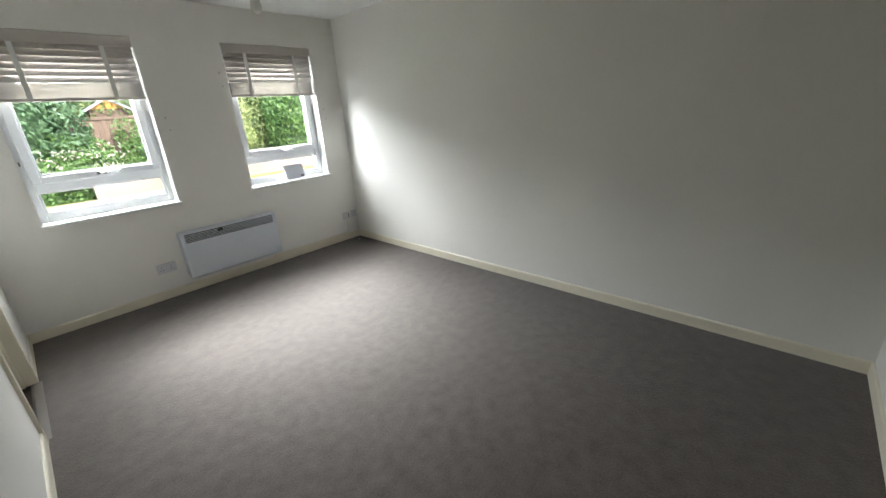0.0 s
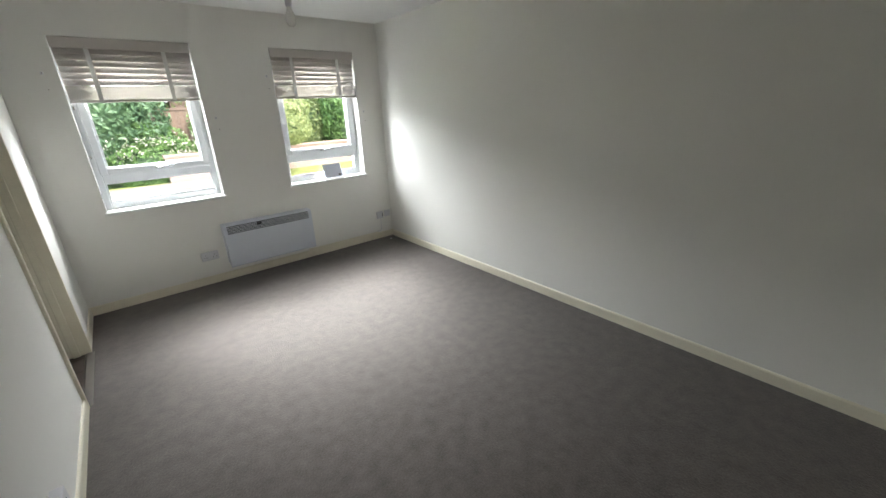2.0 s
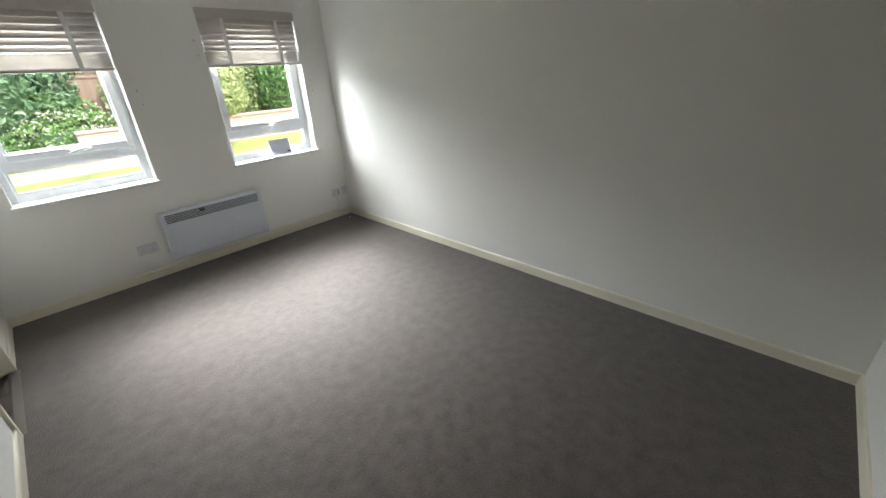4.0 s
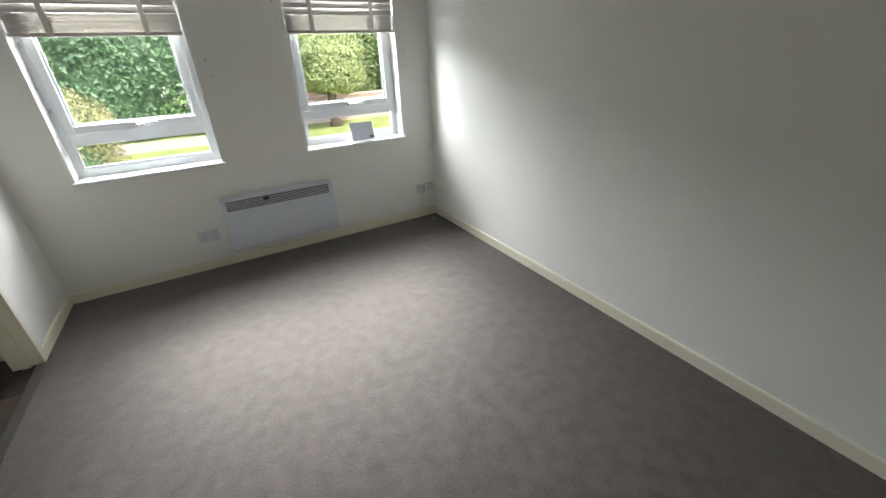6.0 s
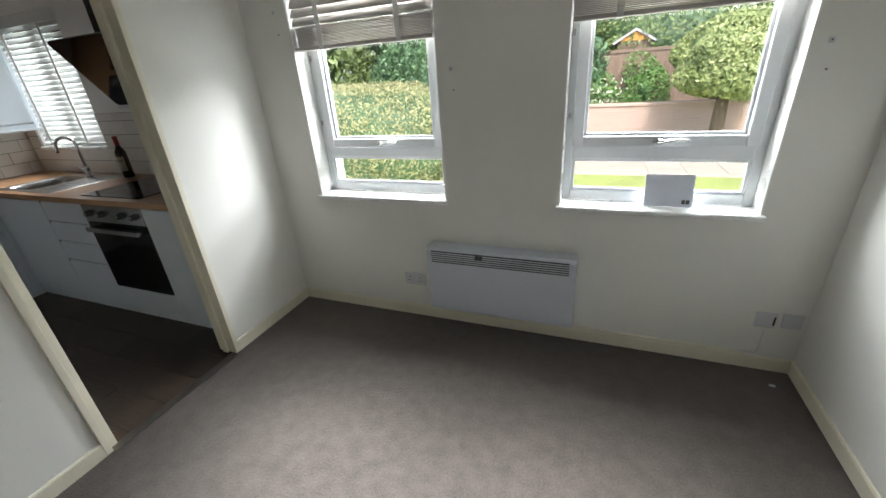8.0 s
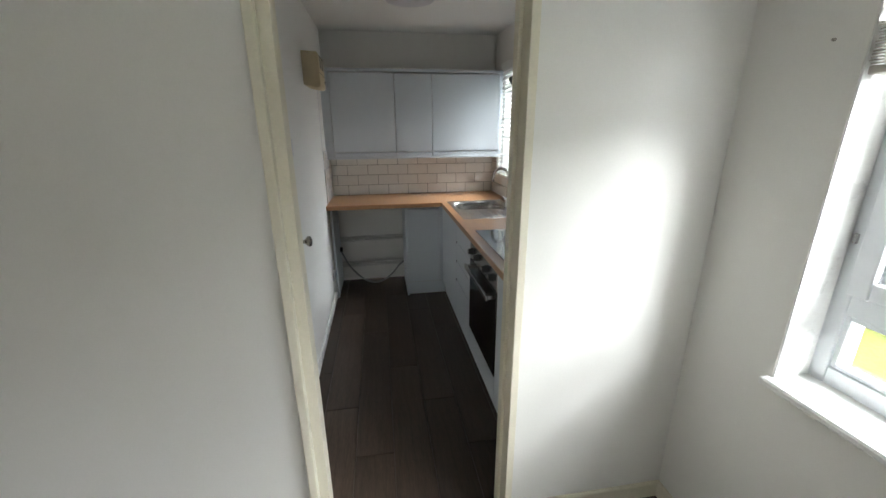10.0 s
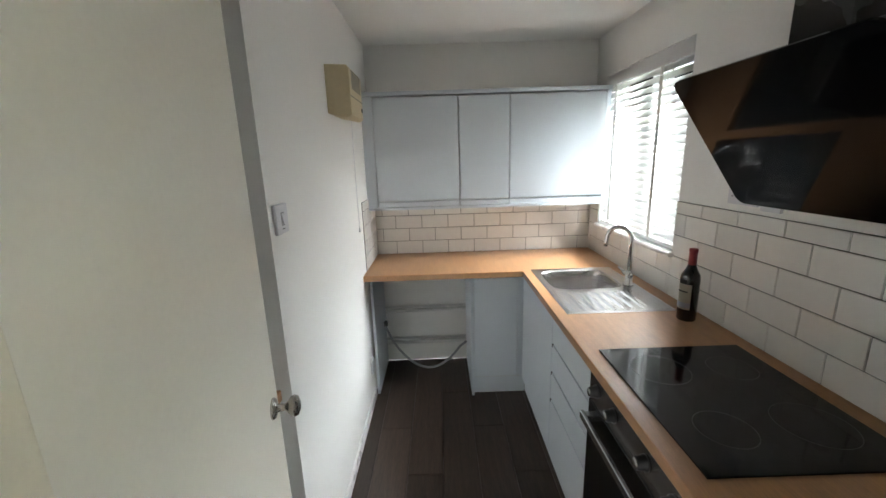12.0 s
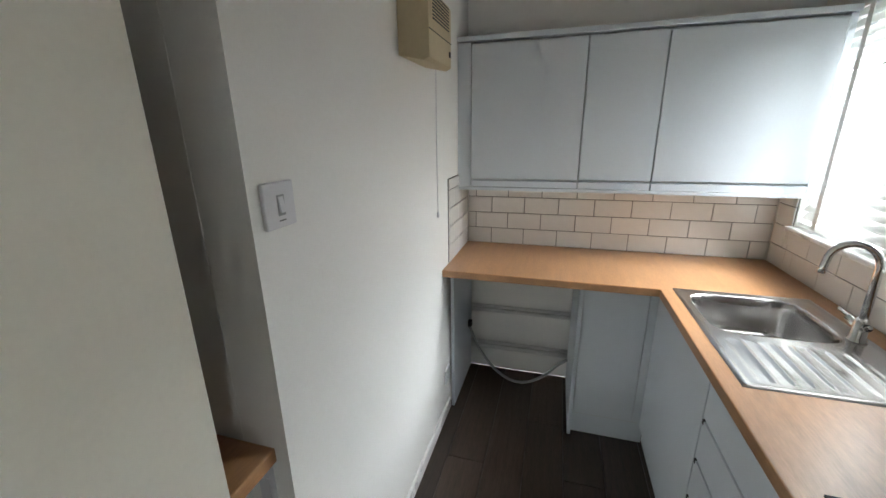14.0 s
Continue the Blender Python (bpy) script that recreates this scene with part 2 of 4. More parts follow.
# ---- building helpers ----
def box(lo, hi, bev=0.0, seg=2, bm=None):
    """A box between two corners, its edges rounded by bev, added to bm if given."""
    lo, hi = [min(a, b) for a, b in zip(lo, hi)], [max(a, b) for a, b in zip(lo, hi)]
    t = bmesh.new()
    bmesh.ops.create_cube(t, size=1)
    for v in t.verts:
        for i in range(3):
            v.co[i] = lo[i] if v.co[i] < 0 else hi[i]
    if bev:
        bmesh.ops.bevel(t, geom=list(t.edges), offset=bev, segments=seg, affect="EDGES", profile=0.5)
    return t if bm is None else join(bm, t)


def join(bm, t):
    me = bpy.data.meshes.new("tmp")
    t.to_mesh(me)
    t.free()
    bm.from_mesh(me)
    bpy.data.meshes.remove(me)
    return bm


def prism(points, axis, a, b, bev=0.0):
    """A flat outline (two coordinates) drawn out along an axis from a to b."""
    bm = bmesh.new()
    put = {"x": lambda p, w: (w, p[0], p[1]), "y": lambda p, w: (p[0], w, p[1]), "z": lambda p, w: (p[0], p[1], w)}[axis]
    lower = [bm.verts.new(put(p, a)) for p in points]
    upper = [bm.verts.new(put(p, b)) for p in points]
    bm.faces.new(lower)
    bm.faces.new(upper)
    for i in range(len(points)):
        j = (i + 1) % len(points)
        bm.faces.new((lower[i], lower[j], upper[j], upper[i]))
    bmesh.ops.recalc_face_normals(bm, faces=bm.faces)
    if bev:
        bmesh.ops.bevel(bm, geom=list(bm.edges), offset=bev, segments=2, affect="EDGES", profile=0.5)
    return bm


def lathe(profile, at=(0, 0, 0), n=28, axis="z"):
    """A turned body: profile of (radius, height) round an axis."""
    bm = bmesh.new()
    rings = []
    for r, h in profile:
        ring = []
        for i in range(n):
            c, s = r * math.cos(2 * math.pi * i / n), r * math.sin(2 * math.pi * i / n)
            co = {"z": (c, s, h), "y": (c, h, s), "x": (h, c, s)}[axis]
            ring.append(bm.verts.new([p + q for p, q in zip(co, at)]))
        rings.append(ring)
    for p, q in zip(rings, rings[1:]):
        for i in range(n):
            bm.faces.new((p[i], p[(i + 1) % n], q[(i + 1) % n], q[i]))
    bm.faces.new(rings[0])
    bm.faces.new(rings[-1])
    bmesh.ops.recalc_face_normals(bm, faces=bm.faces)
    for f in bm.faces:
        f.smooth = len(f.verts) == 4
    return bm


def tube(points, r, n=10, bm=None):
    """A round tube through points."""
    t = bmesh.new()
    pts = [Vector(p) for p in points]
    rings = []
    side = None
    for i, p in enumerate(pts):
        d = (pts[min(i + 1, len(pts) - 1)] - pts[max(i - 1, 0)]).normalized()
        if side is None:
            side = d.orthogonal().normalized()
        side = (side - d * side.dot(d)).normalized()
        up = d.cross(side)
        rings.append([t.verts.new(p + r * (math.cos(2 * math.pi * k / n) * side + math.sin(2 * math.pi * k / n) * up)) for k in range(n)])
    for p, q in zip(rings, rings[1:]):
        for k in range(n):
            t.faces.new((p[k], p[(k + 1) % n], q[(k + 1) % n], q[k])).smooth = True
    t.faces.new(rings[0])
    t.faces.new(rings[-1])
    bmesh.ops.recalc_face_normals(t, faces=t.faces)
    return t if bm is None else join(bm, t)


def base_of(ob):
    p = Vector((0, 0, 0))
    while ob is not None:
        p += ob.location
        ob = ob.parent
    return p


def part(name, bm, material, parent, label=""):
    """Links a bmesh, given in room coordinates, as one mesh under a thing or a part."""
    me = bpy.data.meshes.new(name)
    bmesh.ops.translate(bm, verts=bm.verts, vec=-base_of(parent))
    bm.to_mesh(me)
    bm.free()
    me.materials.append(material)
    ob = new(name, me)
    ob.parent = parent
    return tagged(ob, label)


def thing(name, at, label, category, group="", kind=""):
    ob = new(name)
    ob.location = at
    ob.empty_display_size = 0.1
    return tagged(ob, label, category, group, kind)


def single(name, bm, material, label, category, kind="", at=(0, 0, 0), group=""):
    me = bpy.data.meshes.new(name)
    bmesh.ops.translate(bm, verts=bm.verts, vec=-Vector(at))
    bm.to_mesh(me)
    bm.free()
    me.materials.append(material)
    ob = new(name, me)
    ob.location = at
    return tagged(ob, label, category, group, kind)


def piece(name, me, at, parent):
    ob = new(name, me)
    ob.parent = parent
    ob.location = Vector(at) - base_of(parent)
    return ob


def wall_mesh(axis, near, far, a0, a1, z0, z1, holes=()):
    """A wall with thickness from near to far across axis, with holes (a0, a1, z0, z1) right through it."""
    us = sorted({a0, a1, *[h[0] for h in holes], *[h[1] for h in holes]})
    zs = sorted({z0, z1, *[h[2] for h in holes], *[h[3] for h in holes]})
    us, zs = [u for u in us if a0 <= u <= a1], [z for z in zs if z0 <= z <= z1]
    solid = {}
    for i in range(len(us) - 1):
        for j in range(len(zs) - 1):
            cu, cz = (us[i] + us[i + 1]) / 2, (zs[j] + zs[j + 1]) / 2
            solid[i, j] = not any(h[0] < cu < h[1] and h[2] < cz < h[3] for h in holes)
    bm = bmesh.new()
    memo = {}

    def v(u, z, w):
        if (u, z, w) not in memo:
            memo[u, z, w] = bm.verts.new((u, w, z) if axis == "y" else (w, u, z))
        return memo[u, z, w]

    for (i, j), s in solid.items():
        if not s:
            continue
        u0, u1, b0, b1 = us[i], us[i + 1], zs[j], zs[j + 1]
        for w in (near, far):
            bm.faces.new((v(u0, b0, w), v(u1, b0, w), v(u1, b1, w), v(u0, b1, w)))
        for di, dj, p, q in ((-1, 0, (u0, b0), (u0, b1)), (1, 0, (u1, b0), (u1, b1)), (0, -1, (u0, b0), (u1, b0)), (0, 1, (u0, b1), (u1, b1))):
            if not solid.get((i + di, j + dj), False):
                bm.faces.new((v(*p, near), v(*q, near), v(*q, far), v(*p, far)))
    bmesh.ops.recalc_face_normals(bm, faces=bm.faces)
    return bm


# ---- the setting: sitting room and kitchen ----
H = 2.405
WY, RX, LX = 0.012, 0.012, -2.999      # window wall, long wall, partition
KX, KL, NX = -5.85, -1.603, -4.035     # kitchen's far wall, its side wall, end of the niche
BACK = -4.46
W1, W2 = (-2.678, -1.803), (-1.168, -0.293)
SILL, HEAD = 0.806, 2.115
KWY = 0.05
KW = (-5.68, -4.765, 1.12, 2.128)
wall_window = single("wall_window", wall_mesh("y", WY, 0.3, LX - 0.1125, 0.16, -0.35, H,
                     [(*W1, SILL, HEAD), (*W2, SILL, HEAD)]), M_WALL,
                     "white painted outside wall with two window openings", "wall", "structure")
wall_kwin = single("wall_kitchen_window", wall_mesh("y", KWY, 0.3, -6.0, LX - 0.113, -0.35, H, [KW]), M_KWALL,
                   "white kitchen outside wall with one window opening", "wall", "structure")
wall_right = single("wall_long", wall_mesh("x", RX, 0.16, BACK - 0.1, WY - 0.001, 0, H), M_WALL, "plain white painted long wall", "wall", "structure")
wall_back = single("wall_back", wall_mesh("y", BACK, BACK - 0.12, LX - 0.12, RX - 0.001, 0, H), M_WALL, "plain white painted back wall", "wall", "structure")
DO0, DO1, DTOP = -1.44, -0.67, 2.048
wall_partition = single("wall_partition", wall_mesh("x", LX, LX - 0.113, BACK + 0.001, WY - 0.001, 0, H, [(DO0, DO1, -1, DTOP)]), M_WALL,
                        "white painted partition wall with a doorway to the kitchen", "wall", "structure")
wall_far = single("wall_kitchen_far", wall_mesh("x", KX, KX - 0.12, KL - 0.12, KWY - 0.001, 0, H), M_KWALL, "white kitchen end wall above grey cabinets", "wall", "structure")
wall_side = single("wall_kitchen_side", wall_mesh("y", KL, KL - 0.12, KX + 0.001, NX, 0, H), M_KWALL, "white painted kitchen side wall", "wall", "structure")
niche = bmesh.new()
box((NX - 0.1, -2.3, 0), (NX, KL - 0.121, H), bm=niche)
box((NX + 0.001, -2.4, 0), (LX - 0.114, -2.3, H), bm=niche)
single("wall_niche", niche, M_KWALL, "white walls of the recess behind the door", "wall", "structure")
single("ceiling", box((LX - 0.115, BACK - 0.1, H + 0.002), (0.16, 0.3, H + 0.2)), M_CEIL, "white painted sitting room ceiling", "ceiling", "structure")
single("ceiling_kitchen", box((-6.0, -2.42, H + 0.001), (LX - 0.117, 0.3, H + 0.2)), M_CEIL, "white painted kitchen ceiling", "ceiling", "structure")
# added slab, out of view, that keeps the sun out of the rooms
single("roof", box((-6.6, BACK - 0.6, H + 0.24), (0.8, 0.31, H + 0.4), 0.01), M_ROOFGREY, "unseen flat grey slab over the flat, blocking the sun", "roof", "structure")
# no paler area in the carpet's colour; the added window lamps light it
single("floor", box((LX + 0.012, BACK, -0.06), (RX, WY, 0)), M_CARPET, "brown-grey ribbed loop carpet, lit paler near windows", "carpet", "structure")

# skirtings, cream gloss with a rounded upper edge
SK = 0.075


def skirting(a, b, axis, face, out):
    prof = [(face, 0), (face + out * 0.013, 0), (face + out * 0.013, SK - 0.008), (face + out * 0.008, SK), (face, SK)]
    bm = prism(prof, "x", a, b) if axis == "y" else prism(prof, "y", a, b)
    return single("baseboard", bm, M_CREAM, "cream gloss painted skirting board", "skirting", "structure")


skirting(LX + 0.013, RX - 0.013, "y", WY, -1)
skirting(BACK, WY, "x", RX, -1)
skirting(DO1, WY, "x", LX, 1)
skirting(BACK, DO0, "x", LX, 1)
skirting(LX, RX, "y", BACK, 1)
tagged(single("baseboard", prism([(KL, 0), (KL + 0.012, 0), (KL + 0.012, 0.06), (KL + 0.007, 0.065), (KL, 0.065)], "x", -5.37, NX), M_SILL,
              "white painted kitchen skirting board", "skirting", "structure"))

# door lining of the doorway
lining = thing("door_frame", (LX, -1.05, 0), "cream gloss painted timber door lining, chipped at the foot", "door frame", kind="structure")
for name, y0, y1 in (("jamb", DO0, DO0 + 0.028), ("jamb", DO1 - 0.028, DO1)):
    part(name, box((LX - 0.125, y0, 0.002), (LX + 0.016, y1, DTOP), 0.003), M_CREAM, lining)
part("head", box((LX - 0.125, DO0 + 0.028, DTOP - 0.028), (LX + 0.016, DO1 - 0.028, DTOP), 0.003), M_CREAM, lining)
part("stop", box((LX - 0.08, DO0 + 0.028, 0.002), (LX - 0.012, DO0 + 0.062, DTOP - 0.028), 0.002), M_CREAM, lining)
part("stop", box((LX - 0.085, DO1 - 0.041, 0.002), (LX - 0.045, DO1 - 0.028, DTOP - 0.028), 0.002), M_CREAM, lining)
for y0, y1 in ((DO0 - 0.05, DO0 - 0.002), (DO1 + 0.002, DO1 + 0.05)):
    part("architrave", box((LX - 0.114, y0, 0.002), (LX - 0.13, y1, DTOP + 0.05), 0.004), M_CREAM, lining)
part("architrave", box((LX - 0.114, DO0 - 0.002, DTOP + 0.002), (LX - 0.13, DO1 + 0.002, DTOP + 0.05), 0.004), M_CREAM, lining)
single("threshold_strip", prism([(LX + 0.006, 0.001), (LX + 0.03, 0.006), (LX - 0.012, 0.006), (LX - 0.024, 0.001)], "y", DO0 + 0.03, DO1 - 0.03), M_STRIP,
       "thin metal strip between carpet and boards", "threshold", "structure")


# ---- windows and blinds ----
def casement(name, x0, x1, z0, z1, label, transom=True, sill=True, face=WY):
    """A white window: outer frame, top-hung upper sash with a handle, fixed pane below, sill board."""
    y0, y1 = 0.135, 0.2
    w = thing(name, ((x0 + x1) / 2, y0, z0), label, "window", kind="structure")
    zb = z0 + 0.024
    f = bmesh.new()
    e = 0.045
    box((x0, y0, zb), (x0 + e, y1, z1), 0.004, bm=f)
    box((x1 - e, y0, zb), (x1, y1, z1), 0.004, bm=f)
    box((x0 + e, y0 + 0.001, zb), (x1 - e, y1, zb + 0.055), 0.004, bm=f)
    box((x0 + e, y0 + 0.001, z1 - e), (x1 - e, y1, z1), 0.004, bm=f)
    low = zb + 0.055
    if transom:
        box((x0 + e, y0 + 0.001, 1.05), (x1 - e, y1, 1.118), 0.004, bm=f)
    else:
        xm = x0 + 0.42
        box((xm, y0 + 0.001, low), (xm + 0.06, y1, z1 - e), 0.004, bm=f)
    part("window_frame", f, M_UPVC, w)
    panes = []
    if transom:
        sx0, sx1, sz0, sz1 = x0 + e - 0.006, x1 - e + 0.006, 1.112, z1 - e + 0.006
        panes.append(("lower_pane", x0 + e, x1 - e, low, 1.05))
    else:
        sx0, sx1, sz0, sz1 = xm + 0.054, x1 - e + 0.006, low - 0.006, z1 - e + 0.006
        panes.append(("side_pane", x0 + e, xm, low, z1 - e))
    s = bmesh.new()
    t = 0.052
    ys = y0 - 0.018
    box((sx0, ys, sz0), (sx0 + t, y1 - 0.01, sz1), 0.005, bm=s)
    box((sx1 - t, ys, sz0), (sx1, y1 - 0.01, sz1), 0.005, bm=s)
    box((sx0 + t, ys + 0.001, sz0), (sx1 - t, y1 - 0.01, sz0 + t), 0.005, bm=s)
    box((sx0 + t, ys + 0.001, sz1 - t), (sx1 - t, y1 - 0.01, sz1), 0.005, bm=s)
    sash = part("sash", s, M_UPVC, w)
    panes.append(("upper_pane", sx0 + t, sx1 - t, sz0 + t, sz1 - t))
    for pname, a, b, c, d in panes:
        g = part(pname, box((a + 0.001, 0.163, c + 0.001), (b - 0.001, 0.167, d - 0.001)), M_GLASS, w, "clear glass pane")
        g.visible_shadow = False
        k = bmesh.new()
        for lo, hi in (((a, 0.15, c), (a + 0.005, 0.162, d)), ((b - 0.005, 0.15, c), (b, 0.162, d)), ((a, 0.15, c), (b, 0.162, c + 0.005)), ((a, 0.15, d - 0.005), (b, 0.162, d))):
            box(lo, hi, bm=k)
        part("gasket", k, M_GASKET, w, "thin black rubber gasket")
        g = 0.014
        e2 = bmesh.new()
        for lo, hi in (((a, 0.141, c), (a + g, 0.15, d)), ((b - g, 0.141, c), (b, 0.15, d)), ((a + g, 0.141, c), (b - g, 0.15, c + g)), ((a + g, 0.141, d - g), (b - g, 0.15, d))):
            box(lo, hi, 0.002, 1, bm=e2)
        part("glazing_bead", e2, M_UPVC, w)
    if transom:
        xc, zc = (x0 + x1) / 2, sz0 + 0.028
        h = lathe([(0.001, 0), (0.013, 0), (0.013, -0.012), (0.009, -0.018), (0.009, -0.03), (0.001, -0.031)], (xc, ys, zc), 16, "y")
        tube([(xc - 0.01, ys - 0.026, zc - 0.003), (xc + 0.02, ys - 0.032, zc + 0.002), (xc + 0.06, ys - 0.034, zc + 0.007), (xc + 0.115, ys - 0.03, zc + 0.006)], 0.006, 8, h)
        box((xc - 0.03, ys - 0.006, zc - 0.011), (xc + 0.03, ys + 0.002, zc + 0.011), 0.003, bm=h)
        part("handle", h, M_CHROME, sash, "chrome espagnolette window handle")
        for zz in (1.25, 1.62):
            part("frame_catch", box((x0 + 0.012, y0 - 0.007, zz), (x0 + 0.022, y0 + 0.001, zz + 0.028), 0.002), M_STEEL, w, "small metal catch")
    if sill:
        b = prism([(y0 + 0.004, z0), (face - 0.026, z0), (face - 0.032, z0 + 0.006), (face - 0.032, z0 + 0.018), (face - 0.026, z0 + 0.024), (y0 + 0.004, z0 + 0.024)], "x", x0 + 0.0005, x1 - 0.0005)
        box((x0 - 0.012, face - 0.032, z0 + 0.0005), (x0 + 0.002, face - 0.0005, z0 + 0.0235), 0.003, bm=b)
        box((x1 - 0.002, face - 0.032, z0 + 0.0005), (x1 + 0.012, face - 0.0005, z0 + 0.0235), 0.003, bm=b)
        part("window_sill", b, M_SILL, w, "white gloss sill board with chipped paint")
    lin = bmesh.new()
    box((x0 + 0.0003, face + 0.002, z0 + 0.0245), (x0 + 0.004, y0 - 0.001, z1 - 0.001), bm=lin)
    box((x1 - 0.004, face + 0.002, z0 + 0.0245), (x1 - 0.0003, y0 - 0.001, z1 - 0.001), bm=lin)
    part("reveal_lining", lin, M_SILL, w, "white plastic reveal lining")
    return w


casement("window_1", *W1, SILL, HEAD, "white plastic casement window overlooking the hedge")
casement("window_2", *W2, SILL, HEAD, "white plastic casement window overlooking the lawn")
casement("window_3", KW[0], KW[1], KW[2] - 0.005, KW[3], "white plastic kitchen window behind a slatted blind", transom=False, face=KWY)


def slat_mesh(width, tilt, material, depth=0.05):
    """One curved slat of a slatted blind, centred on its own middle."""
    bm = bmesh.new()
    n = 4
    top, bot = [], []
    for i in range(n + 1):
        u = (i / n - 0.5) * depth
        c = 0.0035 * (1 - (2 * i / n - 1) ** 2)
        y, z = u * math.cos(tilt) - c * math.sin(tilt), u * math.sin(tilt) + c * math.cos(tilt)
        for lst, d in ((top, 0.0012), (bot, -0.0012)):
            lst.append([bm.verts.new((s * width / 2, y, z + d)) for s in (-1, 1)])
    for lst in (top, bot):
        for p, q in zip(lst, lst[1:]):
            bm.faces.new((p[0], p[1], q[1], q[0])).smooth = True
    for k in (0, n):
        bm.faces.new((top[k][0], top[k][1], bot[k][1], bot[k][0]))
    for s in (0, 1):
        bm.faces.new([p[s] for p in top] + [p[s] for p in reversed(bot)])
    bmesh.ops.recalc_face_normals(bm, faces=bm.faces)
    me = bpy.data.meshes.new("slat")
    bm.to_mesh(me)
    bm.free()
    me.materials.append(material)
    return me


def blind(x0, x1, ztop, zbot, y, tilt, pitch, stack, label, tapes, material=M_SLAT):
    """A slatted blind: valance, hung slats, gathered slats on the bottom rail, ladder tapes."""
    b = thing("venetian_blind", ((x0 + x1) / 2, y, ztop), label, "blind", "window blinds")
    part("valance", box((x0, y - 0.03, ztop - 0.075), (x1, y - 0.02, ztop - 0.001), 0.003), material, b, "flat valance board")
    part("head_rail", box((x0 + 0.004, y - 0.018, ztop - 0.05), (x1 - 0.004, y + 0.022, ztop - 0.002), 0.002), material, b)
    w = x1 - x0 - 0.012
    xc = (x0 + x1) / 2
    me = slat_mesh(w, tilt, material)
    z = ztop - 0.085
    top = zbot + 0.022 + stack * 0.0066
    while z > top + 0.022:
        piece("slat", me, (xc, y, z), b)
        z -= pitch
    if stack:
        flat = slat_mesh(w, 0.0, material)
        for i in range(stack):
            piece("slat", flat, (xc + random.uniform(-0.0015, 0.0015), y + random.uniform(-0.0045, 0.0045), zbot + 0.024 + i * 0.0066), b)
    part("bottom_rail", box((x0 + 0.006, y - 0.025, zbot), (x1 - 0.006, y + 0.025, zbot + 0.02), 0.004), material, b)
    for xt in tapes:
        t = bmesh.new()
        for yy in (y - 0.0285, y + 0.0275):
            box((xt - 0.014, yy - 0.0006, zbot + 0.004), (xt + 0.014, yy + 0.0006, ztop - 0.05), bm=t)
        box((xt - 0.014, y - 0.0285, zbot - 0.002), (xt + 0.014, y + 0.0275, zbot - 0.0008), bm=t)
        part("ladder_tape", t, M_TAPE, b, "pale woven ladder tape")
    return b


for x0, x1 in (W1, W2):
    blind(x0 + 0.008, x1 - 0.008, HEAD - 0.002, 1.668, 0.035, radians(63), 0.043, 15,
          "pale grey wooden slatted blind drawn half up, slats gathered", (x0 + 0.2, x1 - 0.2))
bk = blind(KW[0] + 0.008, KW[1] - 0.008, KW[3] - 0.002, 1.147, 0.08, radians(50), 0.04, 0,
           "white slatted kitchen blind let down, slats tilted open", (KW[0] + 0.14, KW[0] + 0.66), M_KSLAT)


# ---- sitting room things ----
def socket(name, x, y, z, w, h, label, axis="y", out=-1, holes=1, depth=0.012):
    """A wall plate with rounded edges, pin holes and rockers; it faces out along the axis."""
    p = thing(name, (x, y, z), label, "socket")
    if axis == "y":
        lo, hi = (x - w / 2, y, z - h / 2), (x + w / 2, y + out * depth, z + h / 2)
    else:
        lo, hi = (x, y - w / 2, z - h / 2), (x + out * depth, y + w / 2, z + h / 2)
    part("plate", box(lo, hi, 0.0035), M_PLATE, p)
    for k in range(holes):
        c = (k - (holes - 1) / 2) * w / max(1, holes) * 1.02
        for du, dz, a, b in ((0, 0.012, 0.004, 0.009), (-0.011, -0.012, 0.008, 0.004), (0.011, -0.012, 0.008, 0.004)):
            u = c + du
            if axis == "y":
                l2, h2 = (x + u - a / 2, y + out * (depth - 0.002), z + dz - b / 2), (x + u + a / 2, y + out * (depth + 0.0006), z + dz + b / 2)
            else:
                l2, h2 = (x + out * (depth - 0.002), y + u - a / 2, z + dz - b / 2), (x + out * (depth + 0.0006), y + u + a / 2, z + dz + b / 2)
            part("pin_hole", box(l2, h2), M_DARK, p, "dark pin hole")
    return p


def panel_heater():
    x0, x1, z0, z1, yf = -1.905, -1.05, 0.138, 0.562, -0.1
    h = thing("panel_heater", (-1.48, WY, z0), "white enamelled wall panel heater with a slotted grille", "heater")
    part("body", prism([(WY, z0 + 0.03), (yf + 0.012, z0), (yf, z0 + 0.012), (yf, z1 - 0.02), (yf + 0.012, z1), (WY, z1)], "x", x0, x1, 0.003), M_HEAT, h)
    for k in range(6):
        zz = 0.474 + k * 0.0132
        part("slot", box((x0 + 0.03, yf - 0.0012, zz), (x1 - 0.035, yf + 0.006, zz + 0.0068), 0.0004), M_DARK, h, "dark grille slot")
    for k in range(5):
        zz = 0.474 + k * 0.0132 + 0.0075
        part("louvre", prism([(yf - 0.003, zz), (yf + 0.004, zz - 0.001), (yf + 0.004, zz + 0.005), (yf - 0.002, zz + 0.004)], "x", x0 + 0.03, x1 - 0.035), M_HEAT, h)
    part("control", box((x0 + 0.3, yf - 0.004, 0.512), (x0 + 0.345, yf + 0.004, 0.539), 0.002), M_DARK, h, "small dark control slot")
    part("dial", lathe([(0.001, 0), (0.009, 0), (0.009, -0.006), (0.001, -0.007)], (x1 - 0.04, yf, z0 + 0.05), 14, "y"), M_PLATE, h)
    part("bracket", box((x0 + 0.1, -0.03, z0 - 0.012), (x1 - 0.1, WY, z0 + 0.035), 0.003), M_CREAM, h)


